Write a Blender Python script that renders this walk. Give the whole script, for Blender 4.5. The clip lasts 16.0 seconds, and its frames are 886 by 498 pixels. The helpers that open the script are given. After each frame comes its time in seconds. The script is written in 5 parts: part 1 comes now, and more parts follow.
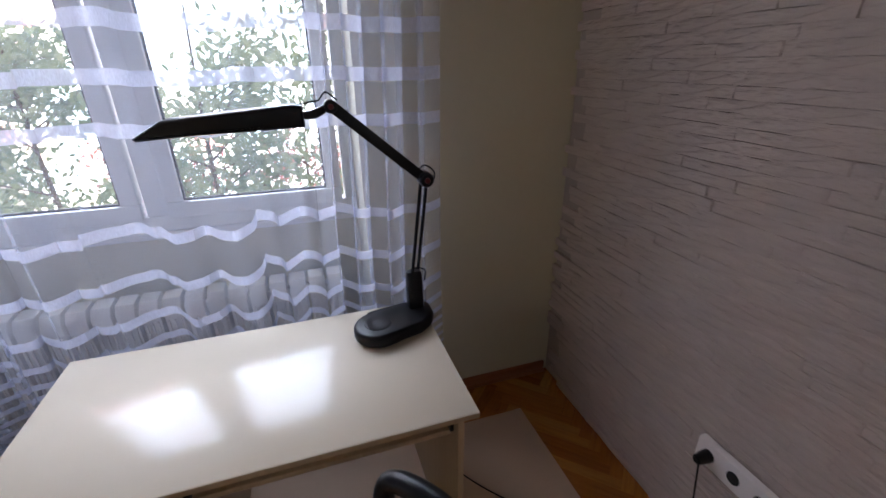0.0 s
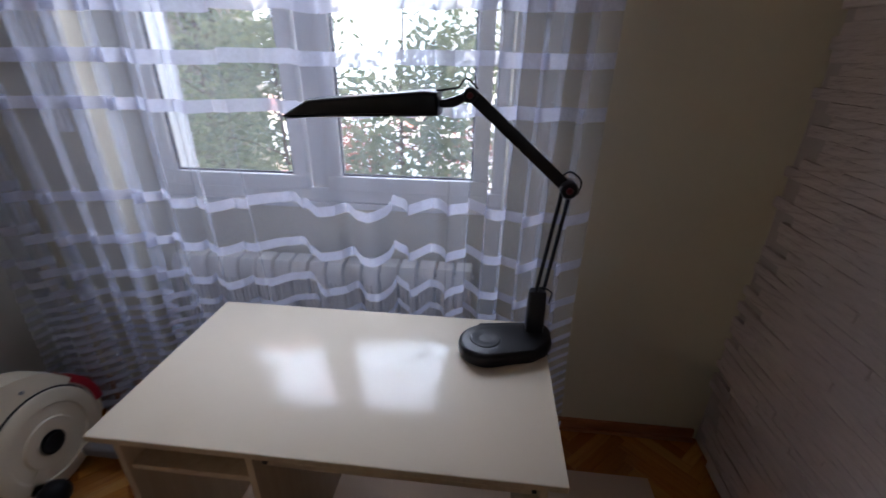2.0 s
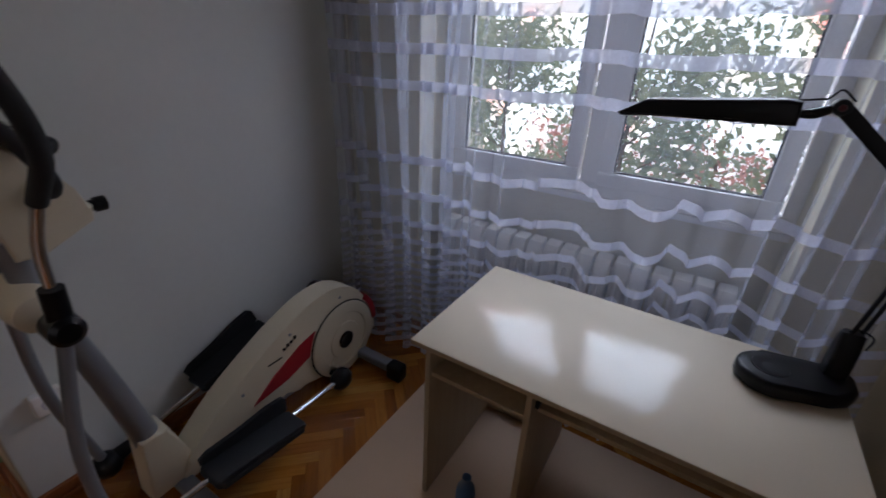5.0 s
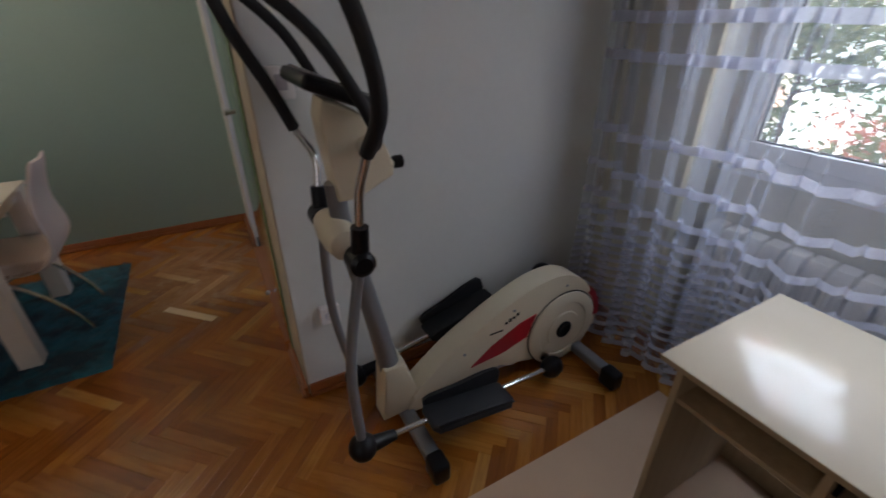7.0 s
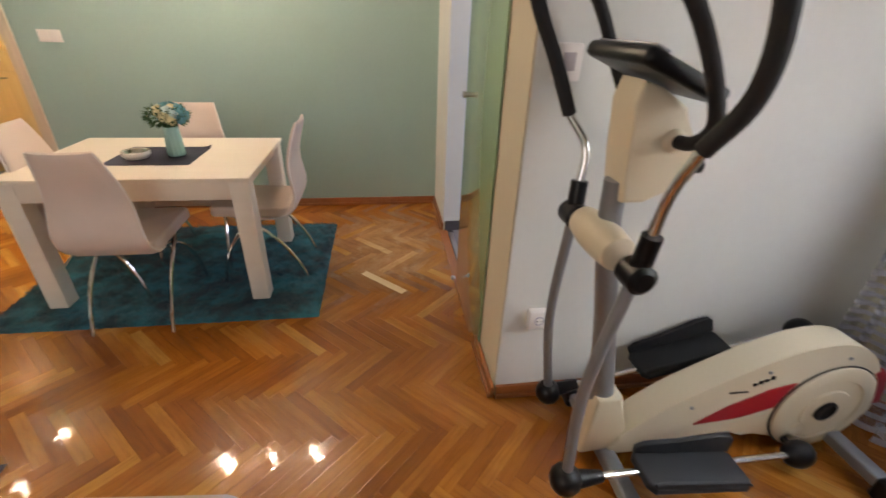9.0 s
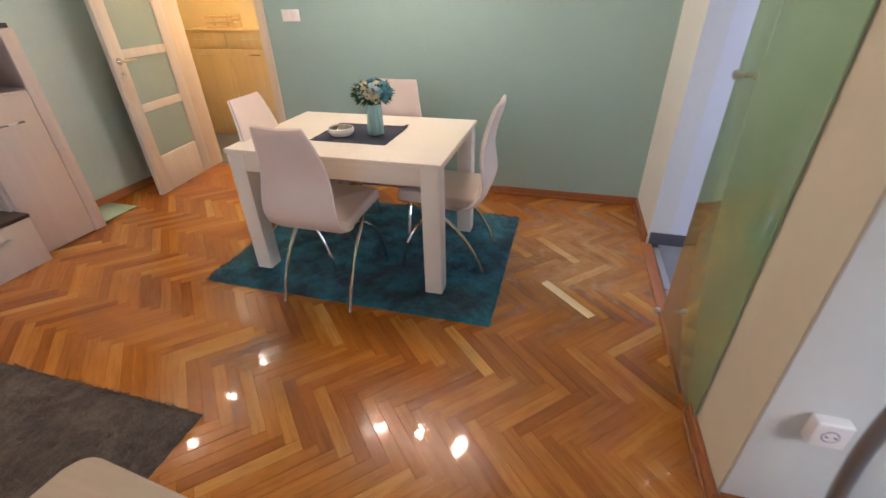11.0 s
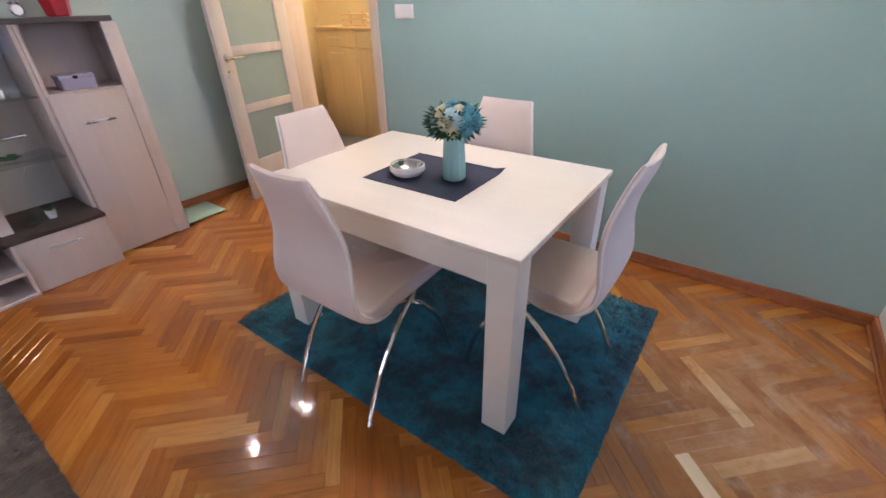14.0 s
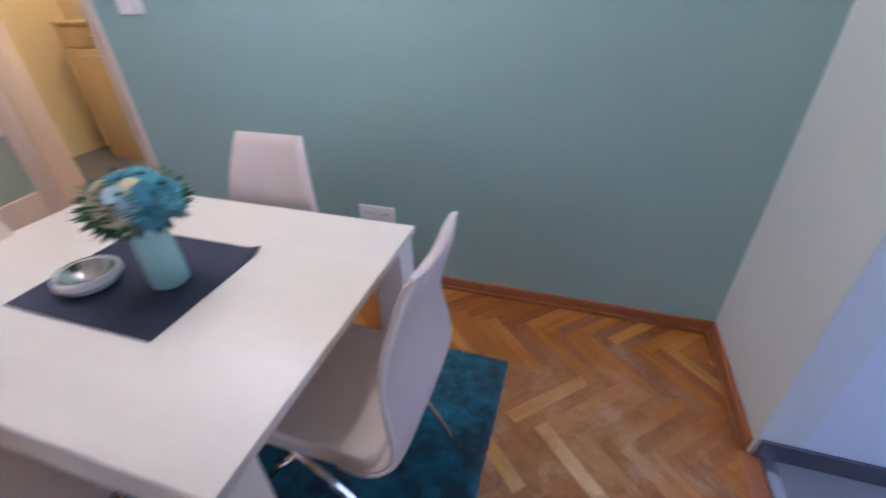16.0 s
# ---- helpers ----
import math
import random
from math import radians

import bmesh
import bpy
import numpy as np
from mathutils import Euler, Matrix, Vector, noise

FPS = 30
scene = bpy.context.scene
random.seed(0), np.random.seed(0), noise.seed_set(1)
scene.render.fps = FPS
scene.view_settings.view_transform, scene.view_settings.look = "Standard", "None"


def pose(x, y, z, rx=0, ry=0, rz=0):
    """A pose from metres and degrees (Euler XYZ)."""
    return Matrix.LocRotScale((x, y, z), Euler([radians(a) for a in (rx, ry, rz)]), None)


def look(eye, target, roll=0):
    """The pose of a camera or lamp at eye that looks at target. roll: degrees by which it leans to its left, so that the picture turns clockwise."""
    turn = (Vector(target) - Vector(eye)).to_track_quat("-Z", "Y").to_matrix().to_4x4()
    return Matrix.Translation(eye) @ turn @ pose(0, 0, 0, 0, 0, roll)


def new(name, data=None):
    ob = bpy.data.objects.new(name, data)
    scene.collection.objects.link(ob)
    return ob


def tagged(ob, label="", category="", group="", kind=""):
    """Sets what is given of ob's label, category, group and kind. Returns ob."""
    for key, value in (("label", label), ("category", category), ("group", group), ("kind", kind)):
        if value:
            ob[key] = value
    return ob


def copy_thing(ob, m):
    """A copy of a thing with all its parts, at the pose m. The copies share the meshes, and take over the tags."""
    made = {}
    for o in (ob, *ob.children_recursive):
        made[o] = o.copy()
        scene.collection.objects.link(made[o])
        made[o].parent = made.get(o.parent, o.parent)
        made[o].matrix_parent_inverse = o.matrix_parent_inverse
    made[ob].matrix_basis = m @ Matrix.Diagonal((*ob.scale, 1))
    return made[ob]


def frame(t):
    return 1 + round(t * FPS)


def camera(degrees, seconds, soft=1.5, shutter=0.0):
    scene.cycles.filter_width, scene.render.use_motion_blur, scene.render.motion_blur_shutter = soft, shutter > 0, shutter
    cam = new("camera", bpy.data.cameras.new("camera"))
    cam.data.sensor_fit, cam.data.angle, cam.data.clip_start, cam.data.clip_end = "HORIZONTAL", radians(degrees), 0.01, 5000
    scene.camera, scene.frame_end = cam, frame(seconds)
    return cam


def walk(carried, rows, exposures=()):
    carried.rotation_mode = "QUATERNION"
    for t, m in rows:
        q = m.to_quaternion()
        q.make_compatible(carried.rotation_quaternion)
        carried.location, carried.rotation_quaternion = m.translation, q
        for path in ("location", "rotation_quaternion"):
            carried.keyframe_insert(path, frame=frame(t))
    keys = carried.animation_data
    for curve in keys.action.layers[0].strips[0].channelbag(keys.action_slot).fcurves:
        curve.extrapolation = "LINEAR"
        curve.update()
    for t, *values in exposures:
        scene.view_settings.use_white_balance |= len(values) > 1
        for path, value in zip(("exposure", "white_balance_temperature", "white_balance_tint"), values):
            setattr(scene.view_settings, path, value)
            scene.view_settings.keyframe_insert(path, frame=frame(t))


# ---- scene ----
cam = camera(92.3, 16.0, shutter=0.5)
PATH = [
    (0, (0.287, 0.181, 1.606), (0.855, 1.922, 0.801), -0.6),
    (0.5, (0.284, 0.295, 1.607), (0.795, 2.051, 0.797), 0.2),
    (1, (0.294, 0.364, 1.6), (0.703, 2.146, 0.788), -0.3),
    (1.5, (0.36, 0.371, 1.596), (0.472, 2.183, 0.758), 0.1),
    (2, (0.437, 0.336, 1.592), (0.243, 2.141, 0.753), 0.6),
    (2.5, (0.46, 0.301, 1.586), (0.01, 2.072, 0.773), -0.1),
    (3, (0.418, 0.286, 1.596), (-0.168, 2.016, 0.781), -0.2),
    (5.5, (0.079, 0.011, 1.589), (-0.988, 1.46, 0.715), 2.3),
    (6, (0.024, -0.042, 1.576), (-1.197, 1.273, 0.693), 1.6),
    (6.5, (0.005, -0.021, 1.593), (-1.376, 1.102, 0.681), 1.0),
    (7, (-0.006, 0.008, 1.556), (-1.549, 0.864, 0.612), 0.1),
    (7.5, (-0.018, -0.003, 1.534), (-1.655, 0.621, 0.575), -0.9),
    (8, (-0.063, -0.053, 1.504), (-1.750, 0.440, 0.545), 0.4),
    (8.5, (-0.161, -0.178, 1.492), (-1.868, 0.231, 0.533), 2.0),
    (9, (-0.252, -0.290, 1.475), (-1.996, -0.026, 0.528), 2.1),
    (9.5, (-0.318, -0.370, 1.472), (-2.062, -0.264, 0.504), 2.4),
    (10, (-0.425, -0.390, 1.458), (-2.140, -0.543, 0.444), 1.2),
    (12.5, (-1.05, -0.529, 1.36), (-2.588, -1.329, 0.362), -1.5),
    (13, (-1.249, -0.514, 1.351), (-2.677, -1.484, 0.342), -1.3),
    (13.5, (-1.373, -0.508, 1.355), (-2.749, -1.546, 0.341), -1.6),
    (14, (-1.499, -0.564, 1.354), (-2.896, -1.577, 0.342), -1.4),
    (14.5, (-1.624, -0.668, 1.36), (-3.039, -1.617, 0.313), -0.4),
    (15, (-1.75, -0.7, 1.346), (-3.152, -1.624, 0.259), -1.6),
    (15.5, (-1.982, -0.638, 1.345), (-3.47, -1.46, 0.29), -2.3),
    (16, (-2.191, -0.536, 1.376), (-3.786, -1.062, 0.291), -1.6),
]
EXPOSURES = [(0.0, -1.02, 6450, 25), (2.5, -1.6, 6400, 25), (5.5, -1.97, 6500, 24), (7.0, -1.46, 6750, 20), (8.0, -0.47, 7150, 19), (9.0, 0.14, 7550, 19), (10.0, 0.36, 7150, 20), (12.5, 0.28, 5850, 20), (14.0, 0.3, 5600, 22), (15.0, 0.27, 5400, 23), (16.0, -0.05, 5080, 24)]
walk(cam, [(t, look(eye, target, roll)) for t, eye, target, roll in PATH], EXPOSURES)

# ---- world, sun and lamps ----
world = bpy.data.worlds.new("sky")
scene.world = world
world.use_nodes = True
wn = world.node_tree
sky = wn.nodes.new("ShaderNodeTexSky")
sky.sky_type, sky.sun_disc = "NISHITA", False
sky.sun_elevation, sky.sun_rotation = radians(42), radians(200)
wn.nodes["Background"].inputs["Strength"].default_value = 0.13
wn.links.new(sky.outputs[0], wn.nodes["Background"].inputs["Color"])


def lamp(name, kind, m, power, color, **more):
    data = bpy.data.lights.new(name, kind)
    data.energy, data.color = power, color
    for k, v in more.items():
        if k == "size":
            data.shape, data.size, data.size_y = "RECTANGLE", v[0], v[1]
        elif k == "radius":
            data.shadow_soft_size = v
        elif k == "spread":
            data.spread = radians(v)
        elif k == "angle":
            data.angle = radians(v)
    ob = new(name, data)
    ob.matrix_world = m
    return ob


lamp("sun", "SUN", look((3, -4, 9), (0, 3, 0)), 5.0, (1.0, 0.94, 0.85), angle=0.5)
lamp("window_daylight", "AREA", look((-0.65, 3.1, 2.85), (-0.10, 1.0, 0.75)), 400, (0.62, 0.79, 1.0), size=(3.6, 2.0), spread=150)
lamp("side_room_daylight", "AREA", look((-2.6, 2.0, 1.5), (-2.8, 0, 1.0)), 22, (0.62, 0.74, 1.0), size=(0.9, 1.3))
# Unseen fill lamp added to brighten the cabinets and green wall; no opening here.
lamp("room_fill", "AREA", look((1.2, -2.4, 1.5), (-2, -2.4, 1.0)), 24, (0.90, 0.95, 1.0), size=(1.6, 1.3))
SPOTS = [(-3.19, -1.05), (-3.22, -1.50), (-3.20, -1.92), (-2.55, -3.72), (-3.15, -3.72), (-3.72, -3.70)]
for sx, sy in SPOTS:
    lamp("ceiling_spot_lamp", "POINT", pose(sx, sy, 2.47), 26 if sy > -3 else 6, (1.0, 0.84, 0.66), radius=0.034)
lamp("hall_lamp", "POINT", pose(-4.45, -3.3, 2.2), 58, (1.0, 0.74, 0.42), radius=0.08)

# ---- materials ----


class Nodes:
    def __init__(self, name):
        self.mat = bpy.data.materials.new(name)
        self.mat.use_nodes = True
        self.t = self.mat.node_tree
        self.bsdf = self.t.nodes["Principled BSDF"]
        self.out = self.t.nodes["Material Output"]

    def add(self, kind, **props):
        n = self.t.nodes.new(kind)
        for k, v in props.items():
            if k in n.inputs:
                n.inputs[k].default_value = v
            elif k == "op":
                n.operation = v
            elif k == "space":
                n.data_type = v
        return n

    def link(self, a, b):
        self.t.links.new(a, b)

    def noise(self, scale, detail=4.0, stretch=(1, 1, 1), rough=0.55, shift=None, use="Object"):
        co = self.add("ShaderNodeTexCoord")
        mp = self.add("ShaderNodeMapping")
        mp.inputs["Scale"].default_value = stretch
        src = co.outputs[use]
        if shift is not None:
            mx = self.add("ShaderNodeVectorMath")
            mx.operation = "ADD"
            self.link(src, mx.inputs[0])
            self.link(shift, mx.inputs[1])
            src = mx.outputs[0]
        self.link(src, mp.inputs["Vector"])
        n = self.add("ShaderNodeTexNoise")
        n.inputs["Scale"].default_value, n.inputs["Detail"].default_value, n.inputs["Roughness"].default_value = scale, detail, rough
        self.link(mp.outputs[0], n.inputs["Vector"])
        return n.outputs["Fac"]

    def ramp(self, fac, stops):
        r = self.add("ShaderNodeValToRGB")
        e = r.color_ramp.elements
        while len(e) < len(stops):
            e.new(0.5)
        for s, (p, c) in zip(e, stops):
            s.position = p
            s.color = (*c, 1.0) if len(c) == 3 else c
        self.link(fac, r.inputs[0])
        return r.outputs[0]

    def mix(self, fac, a, b, mode="MIX"):
        m = self.add("ShaderNodeMixRGB")
        m.blend_type = mode
        for i, v in ((0, fac), (1, a), (2, b)):
            if hasattr(v, "is_output"):
                self.link(v, m.inputs[i])
            elif isinstance(v, (int, float)):
                m.inputs[i].default_value = v
            else:
                m.inputs[i].default_value = (*v, 1.0)
        return m.outputs[0]

    def math(self, op, a, b=0.0):
        m = self.add("ShaderNodeMath")
        m.operation = op
        for i, v in ((0, a), (1, b)):
            if hasattr(v, "is_output"):
                self.link(v, m.inputs[i])
            else:
                m.inputs[i].default_value = v
        return m.outputs[0]

    def bump(self, height, strength=0.3, distance=0.002):
        b = self.add("ShaderNodeBump")
        b.inputs["Strength"].default_value, b.inputs["Distance"].default_value = strength, distance
        self.link(height, b.inputs["Height"])
        self.link(b.outputs[0], self.bsdf.inputs["Normal"])


def paint(name, color, rough=0.5, metal=0.0, vary=0.08, scale=3.0, fine=120.0, bump=0.1, dist=0.001, coat=0.0, stretch=(1, 1, 1), sheen=0.0, rvary=0.12):
    n = Nodes(name)
    a = n.noise(scale, 5.0)
    f = n.noise(fine, 3.0, stretch)
    lo = tuple(c * (1 - vary) for c in color)
    hi = tuple(min(1, c * (1 + vary)) for c in color)
    big = n.ramp(a, [(0.3, lo), (0.7, hi)])
    col = n.mix(0.35, big, n.ramp(f, [(0.3, lo), (0.7, hi)]))
    n.link(col, n.bsdf.inputs["Base Color"])
    r = n.ramp(a, [(0.3, (rough - rough * rvary,) * 3), (0.7, (min(1, rough + rough * rvary),) * 3)])
    n.link(r, n.bsdf.inputs["Roughness"])
    n.bsdf.inputs["Metallic"].default_value = metal
    n.bsdf.inputs["Coat Weight"].default_value = coat
    n.bsdf.inputs["Coat Roughness"].default_value = 0.05
    n.bsdf.inputs["Sheen Weight"].default_value = sheen
    if bump:
        n.bump(f, bump, dist)
    return n.mat


def wood(name, dark, light, rough=0.35, axis=0, coat=0.0, scale=14.0, bump=0.08):
    n = Nodes(name)
    st = [1, 1, 1]
    st[axis] = 0.06
    g = n.noise(scale * 3, 6.0, tuple(st), 0.65)
    b = n.noise(scale * 0.5, 3.0, tuple(st))
    col = n.mix(0.5, n.ramp(g, [(0.3, dark), (0.7, light)]), n.ramp(b, [(0.25, dark), (0.75, light)]))
    n.link(col, n.bsdf.inputs["Base Color"])
    n.bsdf.inputs["Roughness"].default_value = rough
    n.bsdf.inputs["Coat Weight"].default_value = coat
    n.bump(g, bump, 0.001)
    return n.mat


def parquet(name, single):
    """Varnished oak blocks; the varnish has worn off in front of the sliding door."""
    n = Nodes(name)
    if single:
        rnd = n.add("ShaderNodeObjectInfo").outputs["Random"]
    else:
        rnd = n.add("ShaderNodeNewGeometry").outputs["Random Per Island"]
    sc = n.math("MULTIPLY", rnd, 37.0)
    comb = n.add("ShaderNodeCombineXYZ")
    n.link(sc, comb.inputs[0]), n.link(sc, comb.inputs[1])
    grain = n.noise(60.0, 6.0, (0.08, 1, 1), 0.7, comb.outputs[0])
    fig = n.noise(16.0, 4.0, (0.09, 1, 1), 0.6, comb.outputs[0])
    tone = n.ramp(rnd, [(0.0, (0.29, 0.088, 0.013)), (0.3, (0.38, 0.130, 0.019)), (0.7, (0.46, 0.170, 0.026)), (0.93, (0.54, 0.220, 0.038)), (1.0, (0.62, 0.31, 0.070))])
    col = n.mix(0.55, tone, n.ramp(fig, [(0.25, (0.50, 0.42, 0.36)), (0.5, (0.88, 0.86, 0.84)), (0.8, (1.0, 1.0, 1.0))]), "MULTIPLY")
    col = n.mix(0.45, col, n.ramp(grain, [(0.34, (0.50, 0.38, 0.30)), (0.54, (1, 1, 1))]), "MULTIPLY")
    blotch = n.noise(2.3, 5.0, (1, 1, 1), 0.6, None, "Object") if not single else n.noise(5.0, 4.0, (1, 1, 1), 0.6, comb.outputs[0])
    col = n.mix(0.5, col, n.ramp(blotch, [(0.3, (0.72, 0.60, 0.52)), (0.6, (1, 1, 1))]), "MULTIPLY")
    geo = n.add("ShaderNodeNewGeometry").outputs["Position"]
    d = n.add("ShaderNodeVectorMath")
    d.operation = "DISTANCE"
    sq = n.add("ShaderNodeVectorMath")
    sq.operation = "MULTIPLY"
    sq.inputs[1].default_value = (0.75, 1.15, 1.0)
    n.link(geo, sq.inputs[0])
    n.link(sq.outputs[0], d.inputs[0])
    d.inputs[1].default_value = (-3.05 * 0.75, -0.28 * 1.15, 0)
    edge = n.math("ADD", d.outputs["Value"], n.math("MULTIPLY", n.math("SUBTRACT", rnd, 0.5), 0.35))
    worn = n.ramp(edge, [(0.22, (1, 1, 1)), (0.62, (0, 0, 0))])
    pale = n.ramp(rnd, [(0.0, (0.30, 0.135, 0.045)), (0.50, (0.36, 0.175, 0.066)), (0.84, (0.43, 0.235, 0.098)), (0.92, (0.56, 0.37, 0.185)), (1.0, (0.70, 0.51, 0.29))])
    scuff = n.noise(9.0, 6.0, (1, 2.4, 1), 0.7, comb.outputs[0])
    pale = n.mix(0.5, pale, n.ramp(scuff, [(0.38, (0.50, 0.40, 0.30)), (0.58, (1, 1, 1))]), "MULTIPLY")
    rub = n.add("ShaderNodeTexNoise")
    rub.inputs["Scale"].default_value, rub.inputs["Detail"].default_value, rub.inputs["Roughness"].default_value = 6.5, 7.0, 0.68
    n.link(geo, rub.inputs["Vector"])
    pale = n.mix(n.ramp(rub.outputs["Fac"], [(0.50, (0, 0, 0)), (0.66, (0.5, 0.5, 0.5))]), pale, (0.58, 0.43, 0.27))
    pale = n.mix(n.ramp(rub.outputs["Fac"], [(0.34, (0.7, 0.7, 0.7)), (0.45, (0, 0, 0))]), pale, (0.19, 0.085, 0.030))
    col = n.mix(n.math("MULTIPLY", worn, 0.8), col, pale)
    n.link(col, n.bsdf.inputs["Base Color"])
    r = n.math("ADD", n.math("MULTIPLY", worn, 0.22), n.math("ADD", 0.13, n.math("MULTIPLY", grain, 0.10)))
    n.link(r, n.bsdf.inputs["Roughness"])
    n.bsdf.inputs["Specular IOR Level"].default_value = 0.14
    n.bsdf.inputs["Coat Weight"].default_value = 0.75
    n.bsdf.inputs["Coat Roughness"].default_value = 0.055
    wave = n.noise(7.0, 2.0, (1, 1, 1), 0.5, comb.outputs[0])
    n.bump(n.math("ADD", n.math("MULTIPLY", wave, 1.6), n.math("MULTIPLY", grain, 0.14)), 0.6, 0.0014)
    n.link(n.bsdf.inputs["Normal"].links[0].from_socket, n.bsdf.inputs["Coat Normal"])
    return n.mat


def wall_paint(name, color, mottled=0.04):
    n = Nodes(name)
    a = n.noise(1.3, 5.0)
    f = n.noise(260.0, 4.0)
    m = n.noise(34.0, 5.0)
    lo, hi = tuple(c * (1 - mottled) for c in color), tuple(min(1, c * (1 + mottled)) for c in color)
    col = n.mix(0.3, n.ramp(a, [(0.3, lo), (0.7, hi)]), n.ramp(m, [(0.3, lo), (0.7, hi)]))
    n.link(col, n.bsdf.inputs["Base Color"])
    n.bsdf.inputs["Roughness"].default_value = 0.62
    n.bump(n.math("ADD", f, n.math("MULTIPLY", m, 2.0)), 0.16, 0.0012)
    return n.mat


def glass(name, color=(0.95, 0.98, 0.97), rough=0.0):
    n = Nodes(name)
    n.t.nodes.remove(n.bsdf)
    tr, gl, mx, fr = n.add("ShaderNodeBsdfTransparent"), n.add("ShaderNodeBsdfGlossy"), n.add("ShaderNodeMixShader"), n.add("ShaderNodeLayerWeight")
    tr.inputs[0].default_value = (*color, 1)
    gl.inputs["Roughness"].default_value = rough
    fr.inputs["Blend"].default_value = 0.5
    gloss = n.math("ADD", 0.04, n.math("MULTIPLY", n.math("POWER", fr.outputs["Facing"], 5.0), 0.96))
    n.link(gloss, mx.inputs[0]), n.link(tr.outputs[0], mx.inputs[1]), n.link(gl.outputs[0], mx.inputs[2])
    n.link(mx.outputs[0], n.out.inputs[0])
    return n.mat


def sheer(name, cover, color):
    """Net cloth: threads that scatter and pass light, with open mesh between them."""
    n = Nodes(name)
    n.t.nodes.remove(n.bsdf)
    tp, df, tl = n.add("ShaderNodeBsdfTransparent"), n.add("ShaderNodeBsdfDiffuse"), n.add("ShaderNodeBsdfTranslucent")
    m1, m2 = n.add("ShaderNodeMixShader"), n.add("ShaderNodeMixShader")
    f = n.noise(420.0, 2.0, (1, 1, 0.2))
    c = n.ramp(f, [(0.3, tuple(v * 0.9 for v in color)), (0.7, color)])
    n.link(c, df.inputs[0]), n.link(c, tl.inputs[0])
    m1.inputs[0].default_value = 0.5
    n.link(df.outputs[0], m1.inputs[1]), n.link(tl.outputs[0], m1.inputs[2])
    fac = n.ramp(f, [(0.25, (cover - 0.06,) * 3), (0.75, (cover + 0.06,) * 3)])
    n.link(fac, m2.inputs[0])
    n.link(tp.outputs[0], m2.inputs[1]), n.link(m1.outputs[0], m2.inputs[2])
    n.link(m2.outputs[0], n.out.inputs[0])
    return n.mat


def leaf_cloth(name, dark, light):
    """Thin leaves that scatter light on both sides."""
    n = Nodes(name)
    n.t.nodes.remove(n.bsdf)
    df, tl, mx = n.add("ShaderNodeBsdfDiffuse"), n.add("ShaderNodeBsdfTranslucent"), n.add("ShaderNodeMixShader")
    rnd = n.add("ShaderNodeNewGeometry").outputs["Random Per Island"]
    c = n.mix(0.5, n.ramp(rnd, [(0.1, dark), (0.9, light)]), n.ramp(n.noise(0.9, 3.0), [(0.35, dark), (0.65, light)]))
    n.link(c, df.inputs[0]), n.link(c, tl.inputs[0])
    mx.inputs[0].default_value = 0.5
    n.link(df.outputs[0], mx.inputs[1]), n.link(tl.outputs[0], mx.inputs[2]), n.link(mx.outputs[0], n.out.inputs[0])
    return n.mat


def glow(name, color, power):
    n = Nodes(name)
    n.bsdf.inputs["Base Color"].default_value = (*color, 1)
    n.bsdf.inputs["Emission Color"].default_value = (*color, 1)
    n.bsdf.inputs["Emission Strength"].default_value = power
    return n.mat


def shaggy(name, dark, light, scale=9.0, fine=0.5):
    n = Nodes(name)
    a = n.noise(scale, 6.0, (1, 1, 1), 0.65)
    b = n.noise(95.0, 5.0, (1, 1, 1), 0.75)
    col = n.mix(fine, n.ramp(a, [(0.42, dark), (0.68, light)]), n.ramp(b, [(0.3, dark), (0.7, light)]))
    n.link(col, n.bsdf.inputs["Base Color"])
    n.bsdf.inputs["Roughness"].default_value = 0.95
    n.bsdf.inputs["Sheen Weight"].default_value = 0.16
    n.bump(b, 1.0, 0.012)
    return n.mat


M_PARQUET_ONE = parquet("oak_block", True)
M_PARQUET = parquet("oak_blocks", False)
M_PALE_BLOCK = wood("bare_oak_block", (0.70, 0.50, 0.27), (0.82, 0.64, 0.38), 0.4)
M_GAP = paint("joint_dust", (0.22, 0.085, 0.025), 0.9)
M_GREEN = wall_paint("green_wall_paint", (0.325, 0.470, 0.440))
M_PALE_GREEN = wall_paint("pale_green_wall_paint", (0.48, 0.58, 0.52))
M_WHITE_WALL = wall_paint("white_wall_paint", (0.70, 0.71, 0.68))
M_CREAM_WALL = wall_paint("cream_wall_tint", (0.62, 0.55, 0.42))
M_CEILING = wall_paint("ceiling_paint", (0.80, 0.80, 0.77))
M_SKIRT = wood("skirting_oak", (0.26, 0.085, 0.028), (0.40, 0.145, 0.050), 0.32, 0, 0.2)
M_STONE = paint("split_stone", (0.54, 0.455, 0.41), 0.85, vary=0.10, scale=5.0, fine=34.0, bump=1.0, dist=0.010, stretch=(1, 0.45, 2.2))
M_TILE = paint("grey_floor_tile", (0.17, 0.175, 0.20), 0.35, vary=0.12, scale=4)
M_PLINTH = paint("dark_grey_plinth", (0.07, 0.07, 0.085), 0.4)
M_METAL = paint("brushed_metal", (0.62, 0.62, 0.62), 0.28, 1.0, vary=0.05)
M_CHROME = paint("chrome", (0.80, 0.78, 0.76), 0.10, 1.0, vary=0.03, bump=0)
M_PVC = paint("white_window_plastic", (0.80, 0.80, 0.79), 0.35, vary=0.02, bump=0.03)
M_DOOR = wood("white_ash_laminate", (0.50, 0.44, 0.38), (0.64, 0.575, 0.51), 0.42, 2)
M_CASING = wood("door_casing_laminate", (0.58, 0.47, 0.36), (0.74, 0.62, 0.49), 0.45, 2)
